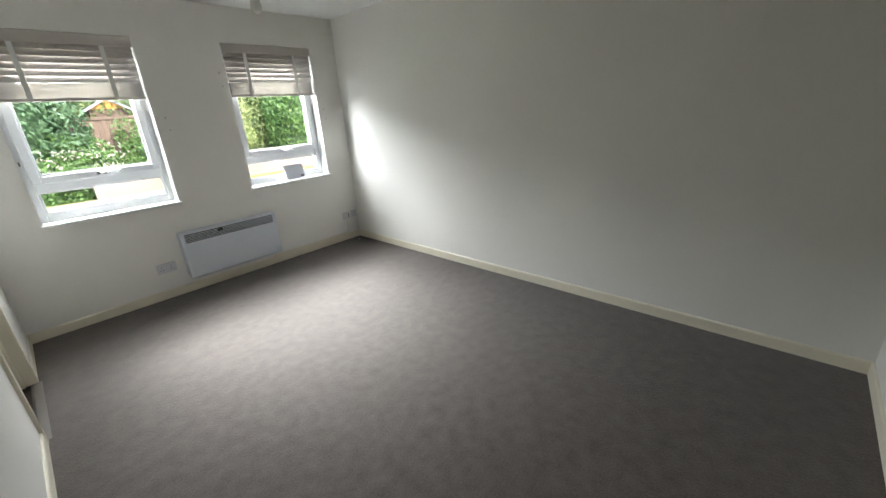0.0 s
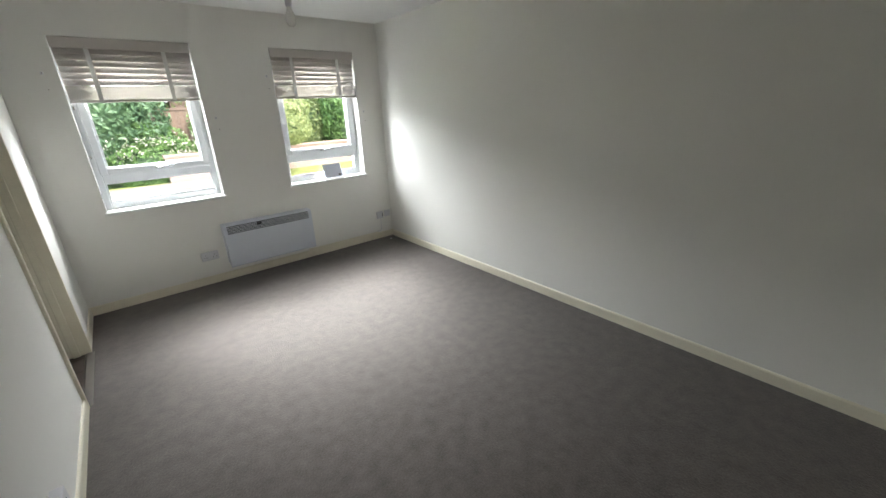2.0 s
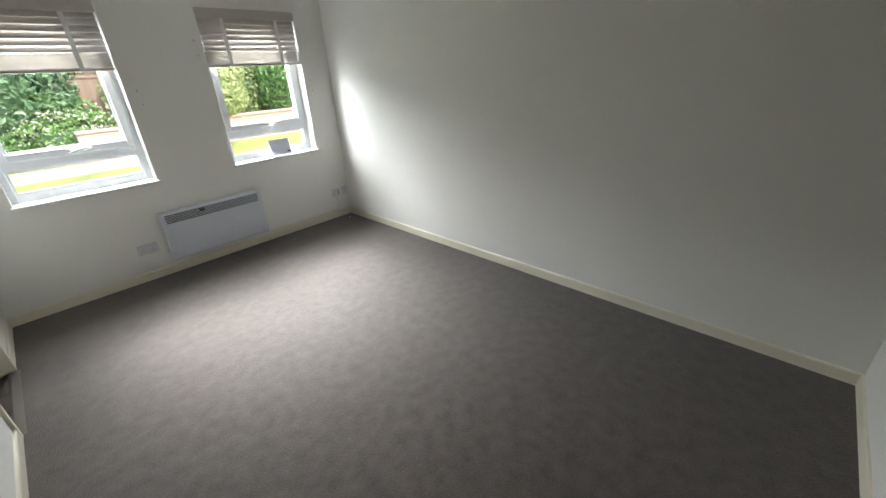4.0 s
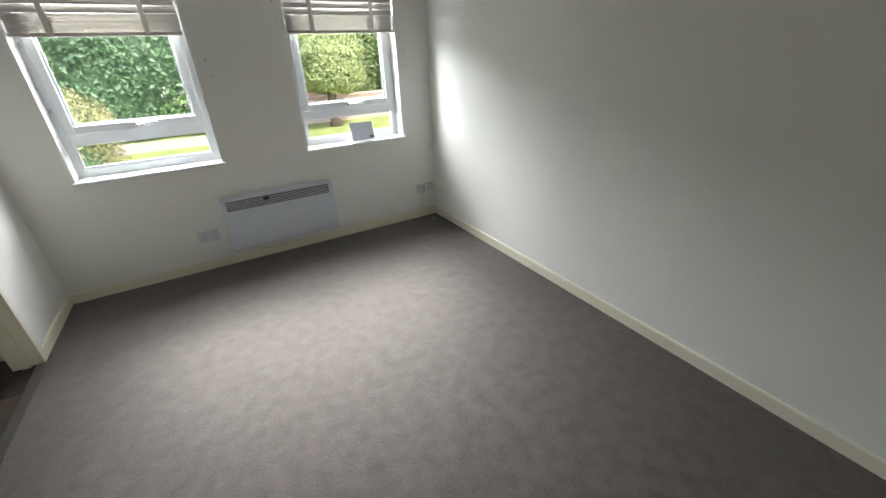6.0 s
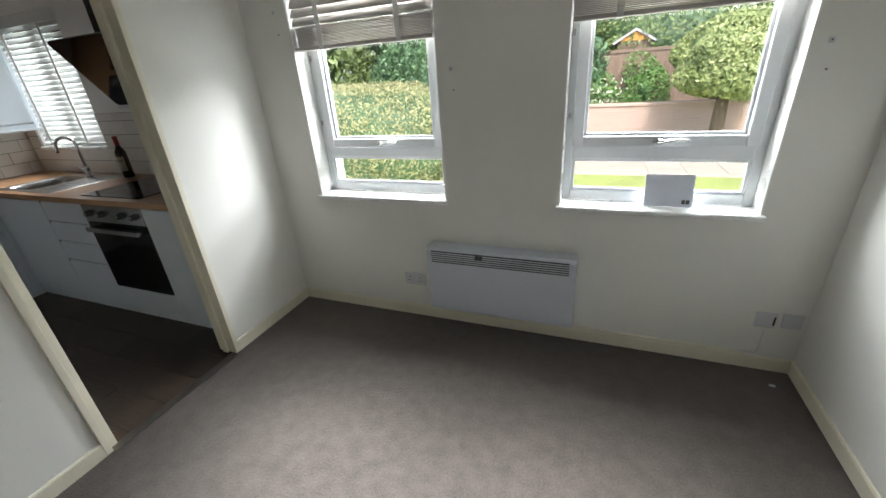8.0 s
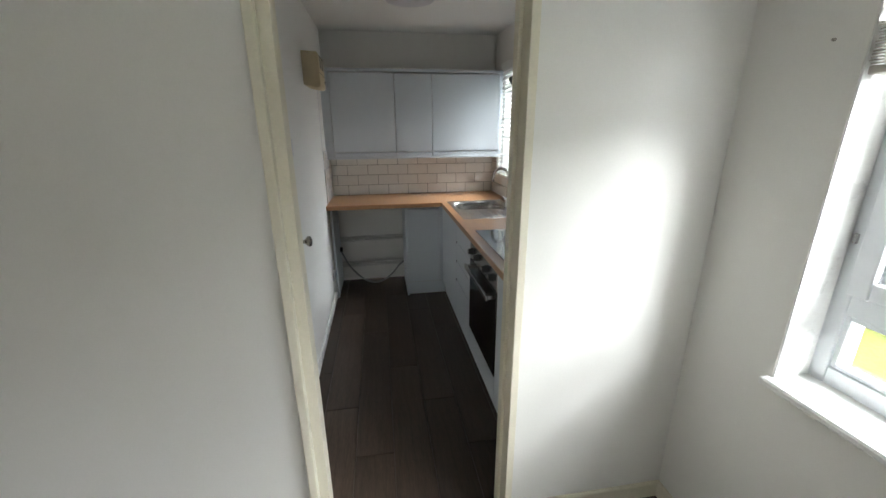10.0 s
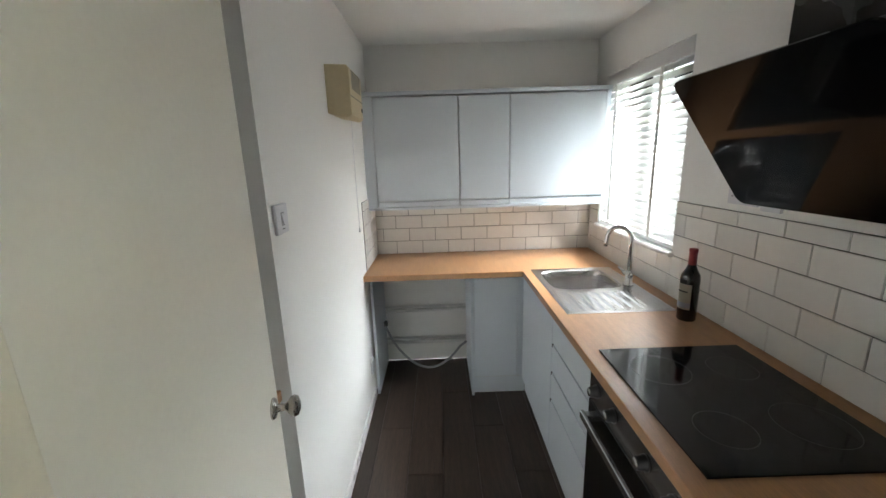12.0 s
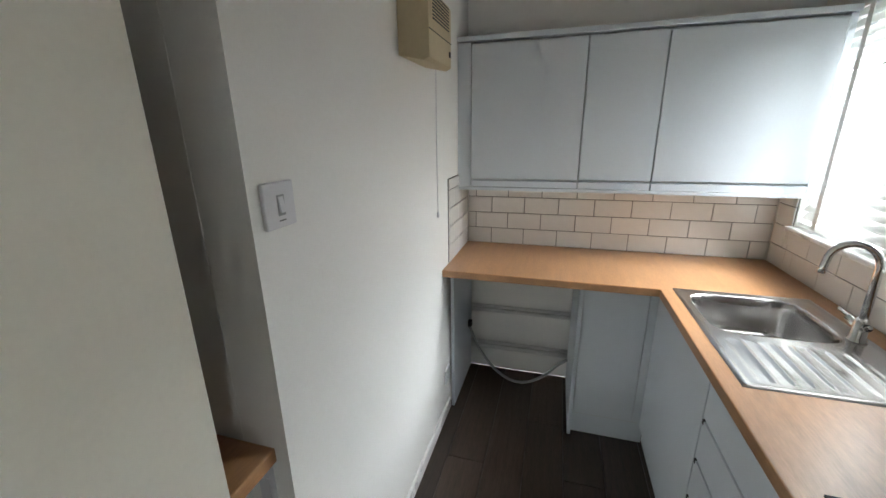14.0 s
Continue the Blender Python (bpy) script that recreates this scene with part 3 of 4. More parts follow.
panel_heater()
socket("double_socket", -2.05, WY, 0.278, 0.147, 0.086, "white plastic double socket beside the heater", holes=2)
fs = socket("fused_spur", -0.158, WY, 0.296, 0.086, 0.086, "white plastic heater switch plate by the corner", holes=0)
part("rocker", box((-0.128, WY - 0.016, 0.272), (-0.12, WY - 0.011, 0.32), 0.002), M_GASKET, fs, "dark edge of the switch")
socket("blank_plate", -0.052, WY, 0.302, 0.08, 0.08, "cream blank wall plate by the corner", holes=0)
socket("wall_socket", LX, -2.475, 0.26, 0.15, 0.088, "white surface mounted double socket", "x", 1, 2, 0.04)
single("heater_cable", tube([(-0.15, WY - 0.004, 0.25), (-0.148, WY - 0.004, 0.12), (-0.16, WY - 0.006, 0.095), (-0.3, WY - 0.006, 0.088)], 0.0028, 8), M_PLATE,
       "thin white cable below the switch plate", "cable", at=(-0.15, WY, 0.1))
single("cable_trunking", box((-1.1, WY - 0.016, SK + 0.001), (-0.2, WY - 0.0005, SK + 0.017), 0.002), M_CREAM, "cream cable trunking on the skirting", "trunking", at=(-0.6, WY, 0.09))

pend = thing("pendant_lamp", (-1.49, -1.48, H), "bare white bulb hanging from a ceiling flex", "pendant lamp")
part("ceiling_rose", lathe([(0.001, H), (0.04, H), (0.038, H - 0.02), (0.012, H - 0.035), (0.001, H - 0.035)], (-1.49, -1.48, 0)), M_PLATE, pend)
part("flex", tube([(-1.49, -1.48, H - 0.03), (-1.49, -1.48, 2.2)], 0.0035, 8), M_PLATE, pend)
part("lamp_holder", lathe([(0.001, 2.215), (0.012, 2.215), (0.02, 2.195), (0.02, 2.14), (0.016, 2.135), (0.001, 2.135)], (-1.49, -1.48, 0)), M_PLATE, pend)
part("bulb", lathe([(0.001, 2.14), (0.014, 2.138), (0.015, 2.12), (0.026, 2.095), (0.03, 2.07), (0.027, 2.05), (0.018, 2.036), (0.001, 2.031)], (-1.49, -1.48, 0)), M_BULB, pend, "opal glass bulb, unlit")

card = thing("card", (-0.655, 0.085, 0.831), "pale blue folded card leaning on the sill", "card")
cb = prism([(0.068, 0.831), (0.07, 0.8305), (0.118, 0.978), (0.1165, 0.9785)], "x", -0.765, -0.553)
part("leaf", cb, M_CARD, card)
for k, (a, b) in enumerate(((-0.6, -0.585), (-0.582, -0.566))):
    zz = 0.846
    part("printed_mark", prism([(0.0718, zz), (0.0724, zz - 0.0003), (0.0782, zz + 0.0185), (0.0776, zz + 0.0188)], "x", a, b), M_INK, card, "small dark printed mark")

for x, z in ((-2.76, 1.87), (-2.755, 1.76), (-1.73, 1.52), (-1.72, 1.42), (-1.225, 1.87), (-1.22, 1.76), (-0.235, 1.52), (-0.225, 1.42)):
    w = thing("cleat", (x, WY, z), "tiny grey blind fixing screwed to the wall", "wall fixing", "blind fixings")
    if z in (1.87, 1.52):
        part("clip", box((x - 0.009, WY - 0.007, z - 0.011), (x + 0.009, WY, z + 0.009), 0.003), M_PLATE, w, "white plastic clip")
    part("screw", lathe([(0.001, 0), (0.004, 0), (0.0035, -0.007), (0.001, -0.009)], (x, WY, z), 10, "y"), M_NICKEL, w)
for x, y, s in ((-0.1, -0.12, 0.012),):
    single("paper_scrap", box((x - s, y - s * 0.6, 0.0005), (x + s, y + s * 0.6, 0.006), 0.002), M_PLATE, "small white paper scrap on the carpet", "scrap", at=(x, y, 0))

# ---- kitchen: door and recess ----
door = thing("door", (-3.13, -1.416, 0.006), "white painted flush door standing open into the kitchen", "door")
DW, DT = 0.731, 0.036
door.rotation_euler = (0, 0, math.atan2(-0.143, -0.717))


def door_part(name, bm, material, parent, label=""):
    me = bpy.data.meshes.new(name)
    bm.to_mesh(me)
    bm.free()
    me.materials.append(material)
    ob = new(name, me)
    ob.parent = parent
    return tagged(ob, label)


leaf = door_part("leaf", box((0.0, 0.0, 0), (DW, DT, 1.985), 0.002), M_DOOR, door)
door_part("lipping", box((0.0, -0.0006, 0.001), (0.055, DT + 0.0006, 1.984), 0.002), M_CREAM, door, "cream painted hinge edge")
KZ = 1.01
for side, s in ((-1, 0.0), (1, DT)):
    kb = lathe([(0.001, s), (0.027, s), (0.027, s + side * 0.004), (0.023, s + side * 0.008), (0.011, s + side * 0.01), (0.009, s + side * 0.03), (0.014, s + side * 0.036),
                (0.024, s + side * 0.044), (0.028, s + side * 0.053), (0.024, s + side * 0.062), (0.012, s + side * 0.067), (0.001, s + side * 0.068)], (DW - 0.058, 0, KZ), 24, "y")
    door_part("knob", kb, M_NICKEL, door, "brushed nickel oval knob")
door_part("latch_plate", box((DW - 0.0005, 0.006, KZ - 0.03), (DW + 0.0012, DT - 0.006, KZ + 0.03), 0.0004), M_NICKEL, door, "metal latch plate")
for zz in (0.25, 1.0, 1.75):
    door_part("hinge", lathe([(0.001, zz - 0.04), (0.006, zz - 0.04), (0.006, zz + 0.04), (0.001, zz + 0.04)], (-0.005, -0.003, 0), 12), M_NICKEL, door)


def swap_yz(bm):
    for v in bm.verts:
        v.co.y, v.co.z = v.co.z, v.co.y
    bmesh.ops.recalc_face_normals(bm, faces=bm.faces)
    return bm


def round_edges(bm, r):
    hard = [e for e in bm.edges if len(e.link_faces) == 2 and e.calc_face_angle(0) > 0.6]
    bmesh.ops.bevel(bm, geom=hard, offset=r, segments=2, affect="EDGES", profile=0.5)
    return bm


KR = LX - 0.115      # kitchen face of the partition
WT0, WT1 = 0.877, 0.915
single("niche_worktop", box((NX + 0.001, -2.299, WT0), (KR - 0.001, -1.635, WT1), 0.004), M_WORK, "beech worktop in the recess behind the door", "worktop", at=(-3.6, -1.9, WT0))
br = thing("shelf_bracket", (NX, -1.66, 0.8), "white bracket under the recess worktop", "bracket")
part("arm", box((NX + 0.001, -1.95, 0.84), (NX + 0.02, -1.65, 0.876), 0.002), M_PLATE, br)
part("upright", box((NX + 0.001, -1.68, 0.7), (NX + 0.02, -1.65, 0.839), 0.002), M_PLATE, br)

SINK = (-5.285, -4.558, -0.537, -0.03)
BOWL = (-5.245, -4.885, -0.497, -0.11)
wt = swap_yz(wall_mesh("y", WT0, WT1, KX + 0.001, KR - 0.001, KL + 0.001, KWY - 0.001,
                       [(-5.258, KR, KL, -0.59), (BOWL[0] - 0.01, BOWL[1] + 0.01, BOWL[2] - 0.01, BOWL[3] + 0.01)]))
single("worktop", round_edges(wt, 0.004), M_WORK, "beech effect laminate corner worktop", "worktop", at=(-4.5, -0.3, WT0))


def sink():
    """Inset steel sink: pressed bowl, ribbed drainer and raised rim, as one pressed sheet."""
    x0, x1, y0, y1 = SINK
    nx, ny = 120, 84
    bx0, bx1, by0, by1 = BOWL
    verts, faces = [], []
    for i in range(nx + 1):
        for j in range(ny + 1):
            x, y = x0 + (x1 - x0) * i / nx, y0 + (y1 - y0) * j / ny
            z = WT1 + 0.006
            edge = min(x - x0, x1 - x, y - y0, y1 - y)
            if edge < 0.008:
                z -= 0.0055 * (1 - edge / 0.008)
            if edge > 0.014:
                z -= 0.003 * min(1, (edge - 0.014) / 0.008)
            u, v = abs(2 * (x - bx0) / (bx1 - bx0) - 1), abs(2 * (y - by0) / (by1 - by0) - 1)
            r = (u ** 5 + v ** 5) ** 0.2
            if r < 1:
                k = min(1, (1 - r) / 0.13)
                z -= 0.15 * (k * k * (3 - 2 * k))
            if x > bx1 + 0.045 and x < x1 - 0.03 and y0 + 0.05 < y < y1 - 0.11:
                w = min((x - bx1 - 0.045) / 0.03, (x1 - 0.03 - x) / 0.03, 1)
                z += w * (-0.002 + 0.0058 * max(0, math.cos((y - y0) * 2 * math.pi / 0.047)) ** 4)
            verts.append((x, y, z))
    for i in range(nx):
        for j in range(ny):
            a = i * (ny + 1) + j
            faces.append((a, a + ny + 1, a + ny + 2, a + 1))
    me = bpy.data.meshes.new("basin")
    base = Vector((-4.92, -0.28, WT1))
    me.from_pydata([Vector(v) - base for v in verts], [], faces)
    me.shade_smooth()
    me.materials.append(M_STEEL)
    s = thing("sink", base, "stainless steel inset sink with a ribbed drainer", "sink")
    b = new("basin", me)
    b.parent = s
    part("waste", lathe([(0.001, 0.768), (0.035, 0.768), (0.038, 0.771), (0.03, 0.7735), (0.012, 0.772), (0.001, 0.772)], (-5.07, -0.3, 0)), M_CHROME, s, "round chrome waste")
    part("bowl_shell", box((BOWL[0] - 0.005, BOWL[2] - 0.005, 0.745), (BOWL[1] + 0.005, BOWL[3] + 0.005, 0.76), 0.004), M_STEEL, s)


sink()
tap = thing("mixer_tap", (-4.93, -0.08, WT1), "chrome swan neck mixer tap with two levers", "tap")
tx, ty = -4.93, -0.08
part("base", lathe([(0.001, 0.916), (0.027, 0.916), (0.027, 0.924), (0.021, 0.93), (0.02, 0.985), (0.014, 1.0), (0.001, 1.0)], (tx, ty, 0)), M_CHROME, tap)
pts = [(tx, ty, 0.99), (tx, ty, 1.17)]
for k in range(1, 13):
    a = math.pi * k / 13
    pts.append((tx - 0.024 * (1 - math.cos(a)), ty - 0.056 * (1 - math.cos(a)), 1.17 + 0.07 * math.sin(a)))
pts += [(tx - 0.049, ty - 0.114, 1.15), (tx - 0.05, ty - 0.116, 1.13)]
part("spout", tube(pts, 0.0115, 14), M_CHROME, tap)
for s in (-1, 1):
    lv = tube([(tx + s * 0.012, ty, 0.965), (tx + s * 0.045, ty - 0.012, 0.985)], 0.012, 12)
    tube([(tx + s * 0.04, ty - 0.01, 0.985), (tx + s * 0.075, ty - 0.025, 1.0)], 0.0055, 8, lv)
    part("lever", lv, M_CHROME, tap)

bot = thing("wine_bottle", (-4.466, -0.052, WT1), "full red wine bottle with cream label and red foil", "bottle")
bx, by, bz = -4.466, -0.052, WT1
part("glass_body", lathe([(0.001, 0.001), (0.034, 0.001), (0.037, 0.006), (0.037, 0.185), (0.034, 0.205), (0.022, 0.226), (0.0155, 0.245), (0.0145, 0.305), (0.001, 0.306)], (bx, by, bz), 32), M_BOTTLE, bot)
part("foil", lathe([(0.0146, 0.245), (0.0158, 0.246), (0.0155, 0.3), (0.0168, 0.301), (0.0168, 0.312), (0.015, 0.315), (0.001, 0.3155)], (bx, by, bz), 24), M_FOIL, bot, "dark red foil cap")


def label_band(r, a0, a1, z0, z1):
    bm = bmesh.new()
    n = 12
    cols = []
    for i in range(n + 1):
        a = a0 + (a1 - a0) * i / n
        cols.append([bm.verts.new((bx + r * math.cos(a), by + r * math.sin(a), bz + z)) for z in (z0, z1)])
    for p, q in zip(cols, cols[1:]):
        bm.faces.new((p[0], q[0], q[1], p[1])).smooth = True
    bmesh.ops.solidify(bm, geom=list(bm.faces), thickness=-0.0004)
    return bm


part("paper_label", label_band(0.0376, radians(225), radians(340), 0.055, 0.165), M_PAPER, bot, "cream paper label")
part("label_band", label_band(0.0384, radians(225), radians(340), 0.062, 0.085), M_CARD, bot, "grey band on the label")
part("label_text", label_band(0.0384, radians(245), radians(320), 0.13, 0.136), M_INK, bot, "small line of dark print")
part("seal", label_band(0.0376, radians(255), radians(310), 0.169, 0.186), M_INK, bot, "dark oval neck seal")

# ---- kitchen: hob, oven and base units ----
hob = thing("hob", (-3.92, -0.275, WT1), "black glass ceramic hob with four printed rings", "hob")
part("glass", box((-4.215, -0.533, WT1 + 0.0005), (-3.625, -0.022, WT1 + 0.0065), 0.0015), M_BLACK, hob)


def ring(cx, cy, r):
    bm = bmesh.new()
    n = 56
    z0, z1 = WT1 + 0.0062, WT1 + 0.0069
    rows = [[bm.verts.new((cx + q * math.cos(2 * math.pi * i / n), cy + q * math.sin(2 * math.pi * i / n), z)) for i in range(n)] for q, z in ((r - 0.001, z0), (r - 0.001, z1), (r + 0.001, z1), (r + 0.001, z0))]
    for p, q in zip(rows, rows[1:]):
        for i in range(n):
            bm.faces.new((p[i], p[(i + 1) % n], q[(i + 1) % n], q[i]))
    return bm


for cx, cy, r in ((-4.065, -0.39, 0.09), (-4.06, -0.155, 0.072), (-3.775, -0.385, 0.072), (-3.78, -0.15, 0.09)):
    part("ring", ring(cx, cy, r), M_RING, hob, "thin grey printed ring")

FY = -0.57           # fronts of the long run
OV = (-4.183, -3.588)
oven = thing("oven", (-3.885, FY, 0.12), "built-in oven, black glass door, steel control panel", "oven")
part("body", box((OV[0] + 0.004, FY + 0.022, 0.13), (OV[1] - 0.004, -0.06, 0.86), 0.002), M_BLACKM, oven)
part("control_panel", box((OV[0] + 0.003, FY - 0.003, 0.752), (OV[1] - 0.003, FY + 0.02, 0.868), 0.003), M_STEEL, oven, "brushed steel control panel")
od = part("door", box((OV[0] + 0.003, FY - 0.004, 0.252), (OV[1] - 0.003, FY + 0.02, 0.747), 0.003), M_BLACK, oven, "black glass oven door")
hb = box((OV[0] + 0.04, FY - 0.05, 0.693), (OV[1] - 0.04, FY - 0.036, 0.723), 0.003)
for xx in (OV[0] + 0.045, OV[1] - 0.075):
    box((xx, FY - 0.038, 0.696), (xx + 0.03, FY - 0.003, 0.72), 0.003, bm=hb)
part("handle", hb, M_STEEL, od, "steel bar handle")
for xx in (-4.115, -3.985, -3.79, -3.66):
    kn = part("knob", lathe([(0.001, 0), (0.023, 0), (0.023, -0.006), (0.019, -0.01), (0.018, -0.026), (0.015, -0.028), (0.001, -0.028)], (xx, FY - 0.003, 0.812), 24, "y"), M_BLACKM, oven, "black control knob")
    part("knob_cap", lathe([(0.001, -0.0285), (0.0145, -0.0285), (0.0135, -0.031), (0.001, -0.031)], (xx, FY - 0.003, 0.812), 24, "y"), M_STEEL, kn, "steel knob cap")
part("lower_panel", box((OV[0] + 0.003, FY, 0.125), (OV[1] - 0.003, FY + 0.018, 0.247), 0.002), M_GREY, oven, "pale grey panel under the oven")


def base_unit(name, x0, x1, label, fronts):
    u = thing(name, ((x0 + x1) / 2, FY, 0.0), label, "cabinet", "base units")
    part("body", box((x0 + 0.001, FY + 0.021, 0.12), (x1 - 0.001, -0.03, 0.7 if name == "sink_cabinet" else 0.874)), M_CARC, u)
    for nm, z0, z1 in fronts:
        f = part(nm, box((x0 + 0.002, FY, z0), (x1 - 0.002, FY + 0.018, z1), 0.002), M_GREY, u)
        if nm == "drawer_front":
            part("finger_pull", prism([(FY - 0.001, z1 - 0.014), (FY + 0.004, z1 - 0.014), (FY + 0.012, z1 + 0.002), (FY - 0.001, z1 + 0.002)], "x", x0 + 0.003, x0 + 0.013), M_DARK, f, "dark finger pull notch")
    return u


base_unit("end_cabinet", -3.586, KR - 0.002, "pale grey base cabinet beside the doorway", [("door_front", 0.125, 0.866)])
base_unit("drawer_cabinet", -4.665, -4.186, "pale grey drawer unit beside the oven", [("drawer_front", 0.725, 0.866), ("drawer_front", 0.572, 0.716), ("drawer_front", 0.419, 0.563), ("drawer_front", 0.125, 0.41)])
base_unit("sink_cabinet", -5.325, -4.668, "pale grey base cabinet under the sink", [("door_front", 0.125, 0.866)])
single("plinth", box((-5.37, FY + 0.03, 0.001), (KR - 0.002, FY + 0.046, 0.119), 0.002), M_GREY, "pale grey plinth under the base units", "plinth", at=(-4.3, FY, 0))

cu = thing("corner_cabinet", (-5.35, -0.75, 0), "pale grey narrow base cabinet in the corner", "cabinet", "base units")
part("body", box((KX + 0.002, -0.899, 0.12), (-5.352, -0.575, 0.874)), M_CARC, cu)
part("door_front", box((-5.35, -0.897, 0.14), (-5.331, -0.606, 0.85), 0.002), M_GREY, cu)
part("filler", box((-5.35, -0.603, 0.14), (-5.333, -0.552, 0.866), 0.002), M_GREY, cu)
part("side_panel", box((KX + 0.002, -0.919, 0.001), (-5.318, -0.901, 0.876), 0.001), M_GREY, cu, "pale grey panel to the floor")
part("plinth", box((-5.372, -0.9, 0.001), (-5.353, -0.545, 0.137), 0.002), M_GREY, cu)
single("appliance_gable", box((KX + 0.002, KL + 0.015, 0.001), (-5.375, KL + 0.033, 0.876), 0.001), M_GREY, "pale grey upright board under the worktop", "gable", at=(-5.6, KL, 0))
for zz, r in ((0.445, 0.014), (0.475, 0.009), (0.17, 0.016), (0.205, 0.009)):
    single("water_pipe", tube([(KX + 0.02, KL + 0.036, zz), (KX + 0.02, -0.922, zz + 0.006)], r, 10), M_PIPE, "white painted pipe along the wall", "pipe", at=(KX + 0.02, -1.2, zz), group="wall pipes")
hp = [(-5.74, KL + 0.036, 0.37), (-5.74, -1.55, 0.33)]
for k in range(1, 14):
    u = k / 14
    hp.append((-5.72 + 0.04 * u, -1.54 + 0.6 * u, 0.31 - 0.27 * math.sin(math.pi * min(1, u * 1.02)) ** 0.8 - 0.06 * u))
hp += [(-5.68, -0.93, 0.235)]
single("waste_hose", tube(hp, 0.009, 10), M_HOSE, "grey flexible appliance hose slung between fittings", "hose", at=(-5.7, -1.25, 0.05))
single("hose_tap", box((-5.755, KL + 0.034, 0.355), (-5.725, KL + 0.06, 0.4), 0.006), M_GASKET, "small black hose valve", "valve", at=(-5.74, KL + 0.034, 0.37))

# ---- kitchen: wall cabinets, hood, fan, switches ----
CX = -5.595


def wall_unit(y0, y1, label):
    u = thing("wall_cabinet", ((CX + KX) / 2, (y0 + y1) / 2, 1.305), label, "cabinet", "wall cabinets")
    part("body", box((KX + 0.002, y0 + 0.0005, 1.308), (CX - 0.021, y1 - 0.0005, 2.032)), M_CARC, u)
    part("door", box((CX - 0.019, y0 + 0.0024, 1.352), (CX, y1 - 0.0024, 2.022), 0.0015), M_GREY, u)
    part("handle_rail", prism([(CX - 0.02, 1.31), (CX - 0.002, 1.306), (CX - 0.002, 1.338), (CX - 0.007, 1.34), (CX - 0.01, 1.325), (CX - 0.019, 1.345)], "y", y0 + 0.002, y1 - 0.002), M_GREY, u)
    return u


wall_unit(-1.528, -0.962, "pale grey wide handleless wall cabinet")
wall_unit(-0.96, -0.62, "pale grey narrow handleless wall cabinet")
wall_unit(-0.618, 0.022, "pale grey handleless wall cabinet by the window")
fl = thing("cabinet_filler", (CX, -1.54, 1.305), "pale grey strips round the wall cabinets", "trim")
part("side_strip", box((KX + 0.002, KL + 0.001, 1.306), (CX - 0.003, -1.53, 2.034), 0.001), M_GREY, fl)
part("side_strip", box((KX + 0.002, 0.024, 1.306), (CX - 0.006, KWY - 0.001, 2.034), 0.001), M_GREY, fl)
part("top_board", box((KX + 0.002, KL + 0.001, 2.036), (CX + 0.012, KWY - 0.001, 2.06), 0.002), M_GREY, fl)
part("light_board", box((KX + 0.002, KL + 0.001, 1.286), (CX + 0.004, KWY - 0.001, 1.304), 0.002), M_GREY, fl)

hood = thing("cooker_hood", (-3.92, KWY, 1.46), "black angled glass cooker hood with chimney", "cooker hood")
HX0, HX1 = -4.222, -3.622
part("body", prism([(KWY - 0.001, 1.5), (-0.075, 1.5), (-0.3, 1.80), (-0.27, 1.86), (KWY - 0.001, 1.86)], "x", HX0 + 0.03, HX1 - 0.03, 0.004), M_BLACKM, hood)
P0, P1 = Vector((0, -0.078, 1.452)), Vector((0, -0.348, 1.84))
run = (P1 - P0).normalized()
nrm = Vector((0, run.z, -run.y))
gl = bmesh.new()
L = (P1 - P0).length
outline = []
for cx, cz, a0 in ((HX1 - 0.03, 0.03, -90), (HX1 - 0.03, L - 0.03, 0), (HX0 + 0.03, L - 0.03, 90), (HX0 + 0.03, 0.03, 180)):
    for k in range(6):
        a = radians(a0 + 18 * k)
        outline.append((cx + 0.03 * math.cos(a), cz + 0.03 * math.sin(a)))
rings = []
for d in (0.0, -0.008):
    rings.append([gl.verts.new(Vector((u, 0, 0)) + P0 + run * w + nrm * d) for u, w in outline])
gl.faces.new(rings[0])
gl.faces.new(rings[1])
for i in range(len(outline)):
    j = (i + 1) % len(outline)
    gl.faces.new((rings[0][i], rings[0][j], rings[1][j], rings[1][i]))
bmesh.ops.recalc_face_normals(gl, faces=gl.faces)
part("glass_panel", gl, M_HOOD, hood, "glossy black glass front")
part("chimney", box((-4.0, -0.19, 1.861), (-3.84, KWY - 0.001, H - 0.001), 0.003), M_BLACKM, hood)
socket("double_socket", -4.365, KWY, 1.462, 0.147, 0.086, "white plastic double socket below the hood", holes=2)
socket("cooker_switch", -4.235, KWY, 1.452, 0.086, 0.086, "white plastic cooker switch below the hood", holes=0)

fan = thing("fan_heater", (-4.87, KL, 1.84), "aged beige wall fan heater with a pull cord", "heater")
part("casing", prism([(KL, 1.845), (KL + 0.09, 1.825), (KL + 0.11, 1.835), (KL + 0.11, 2.035), (KL + 0.1, 2.05), (KL, 2.055)], "x", -5.06, -4.79, 0.003), M_BEIGE, fan)
for k in range(8):
    zz = 1.955 + k * 0.0105
    part("grille_slot", box((-5.03, KL + 0.1085, zz), (-4.83, KL + 0.1112, zz + 0.005)), M_DARK, fan, "dark grille slot")
part("front_seam", box((-5.061, KL + 0.1095, 1.918), (-4.789, KL + 0.1108, 1.921)), M_DARK, fan)
part("rocker", box((-5.045, KL + 0.108, 1.87), (-5.03, KL + 0.114, 1.89), 0.002), M_DARK, fan, "small dark switch")
part("pull_cord", tube([(-5.05, KL + 0.05, 1.84), (-5.06, KL + 0.045, 1.5), (-5.065, KL + 0.045, 1.26)], 0.0016, 6), M_PLATE, fan, "thin white pull cord")
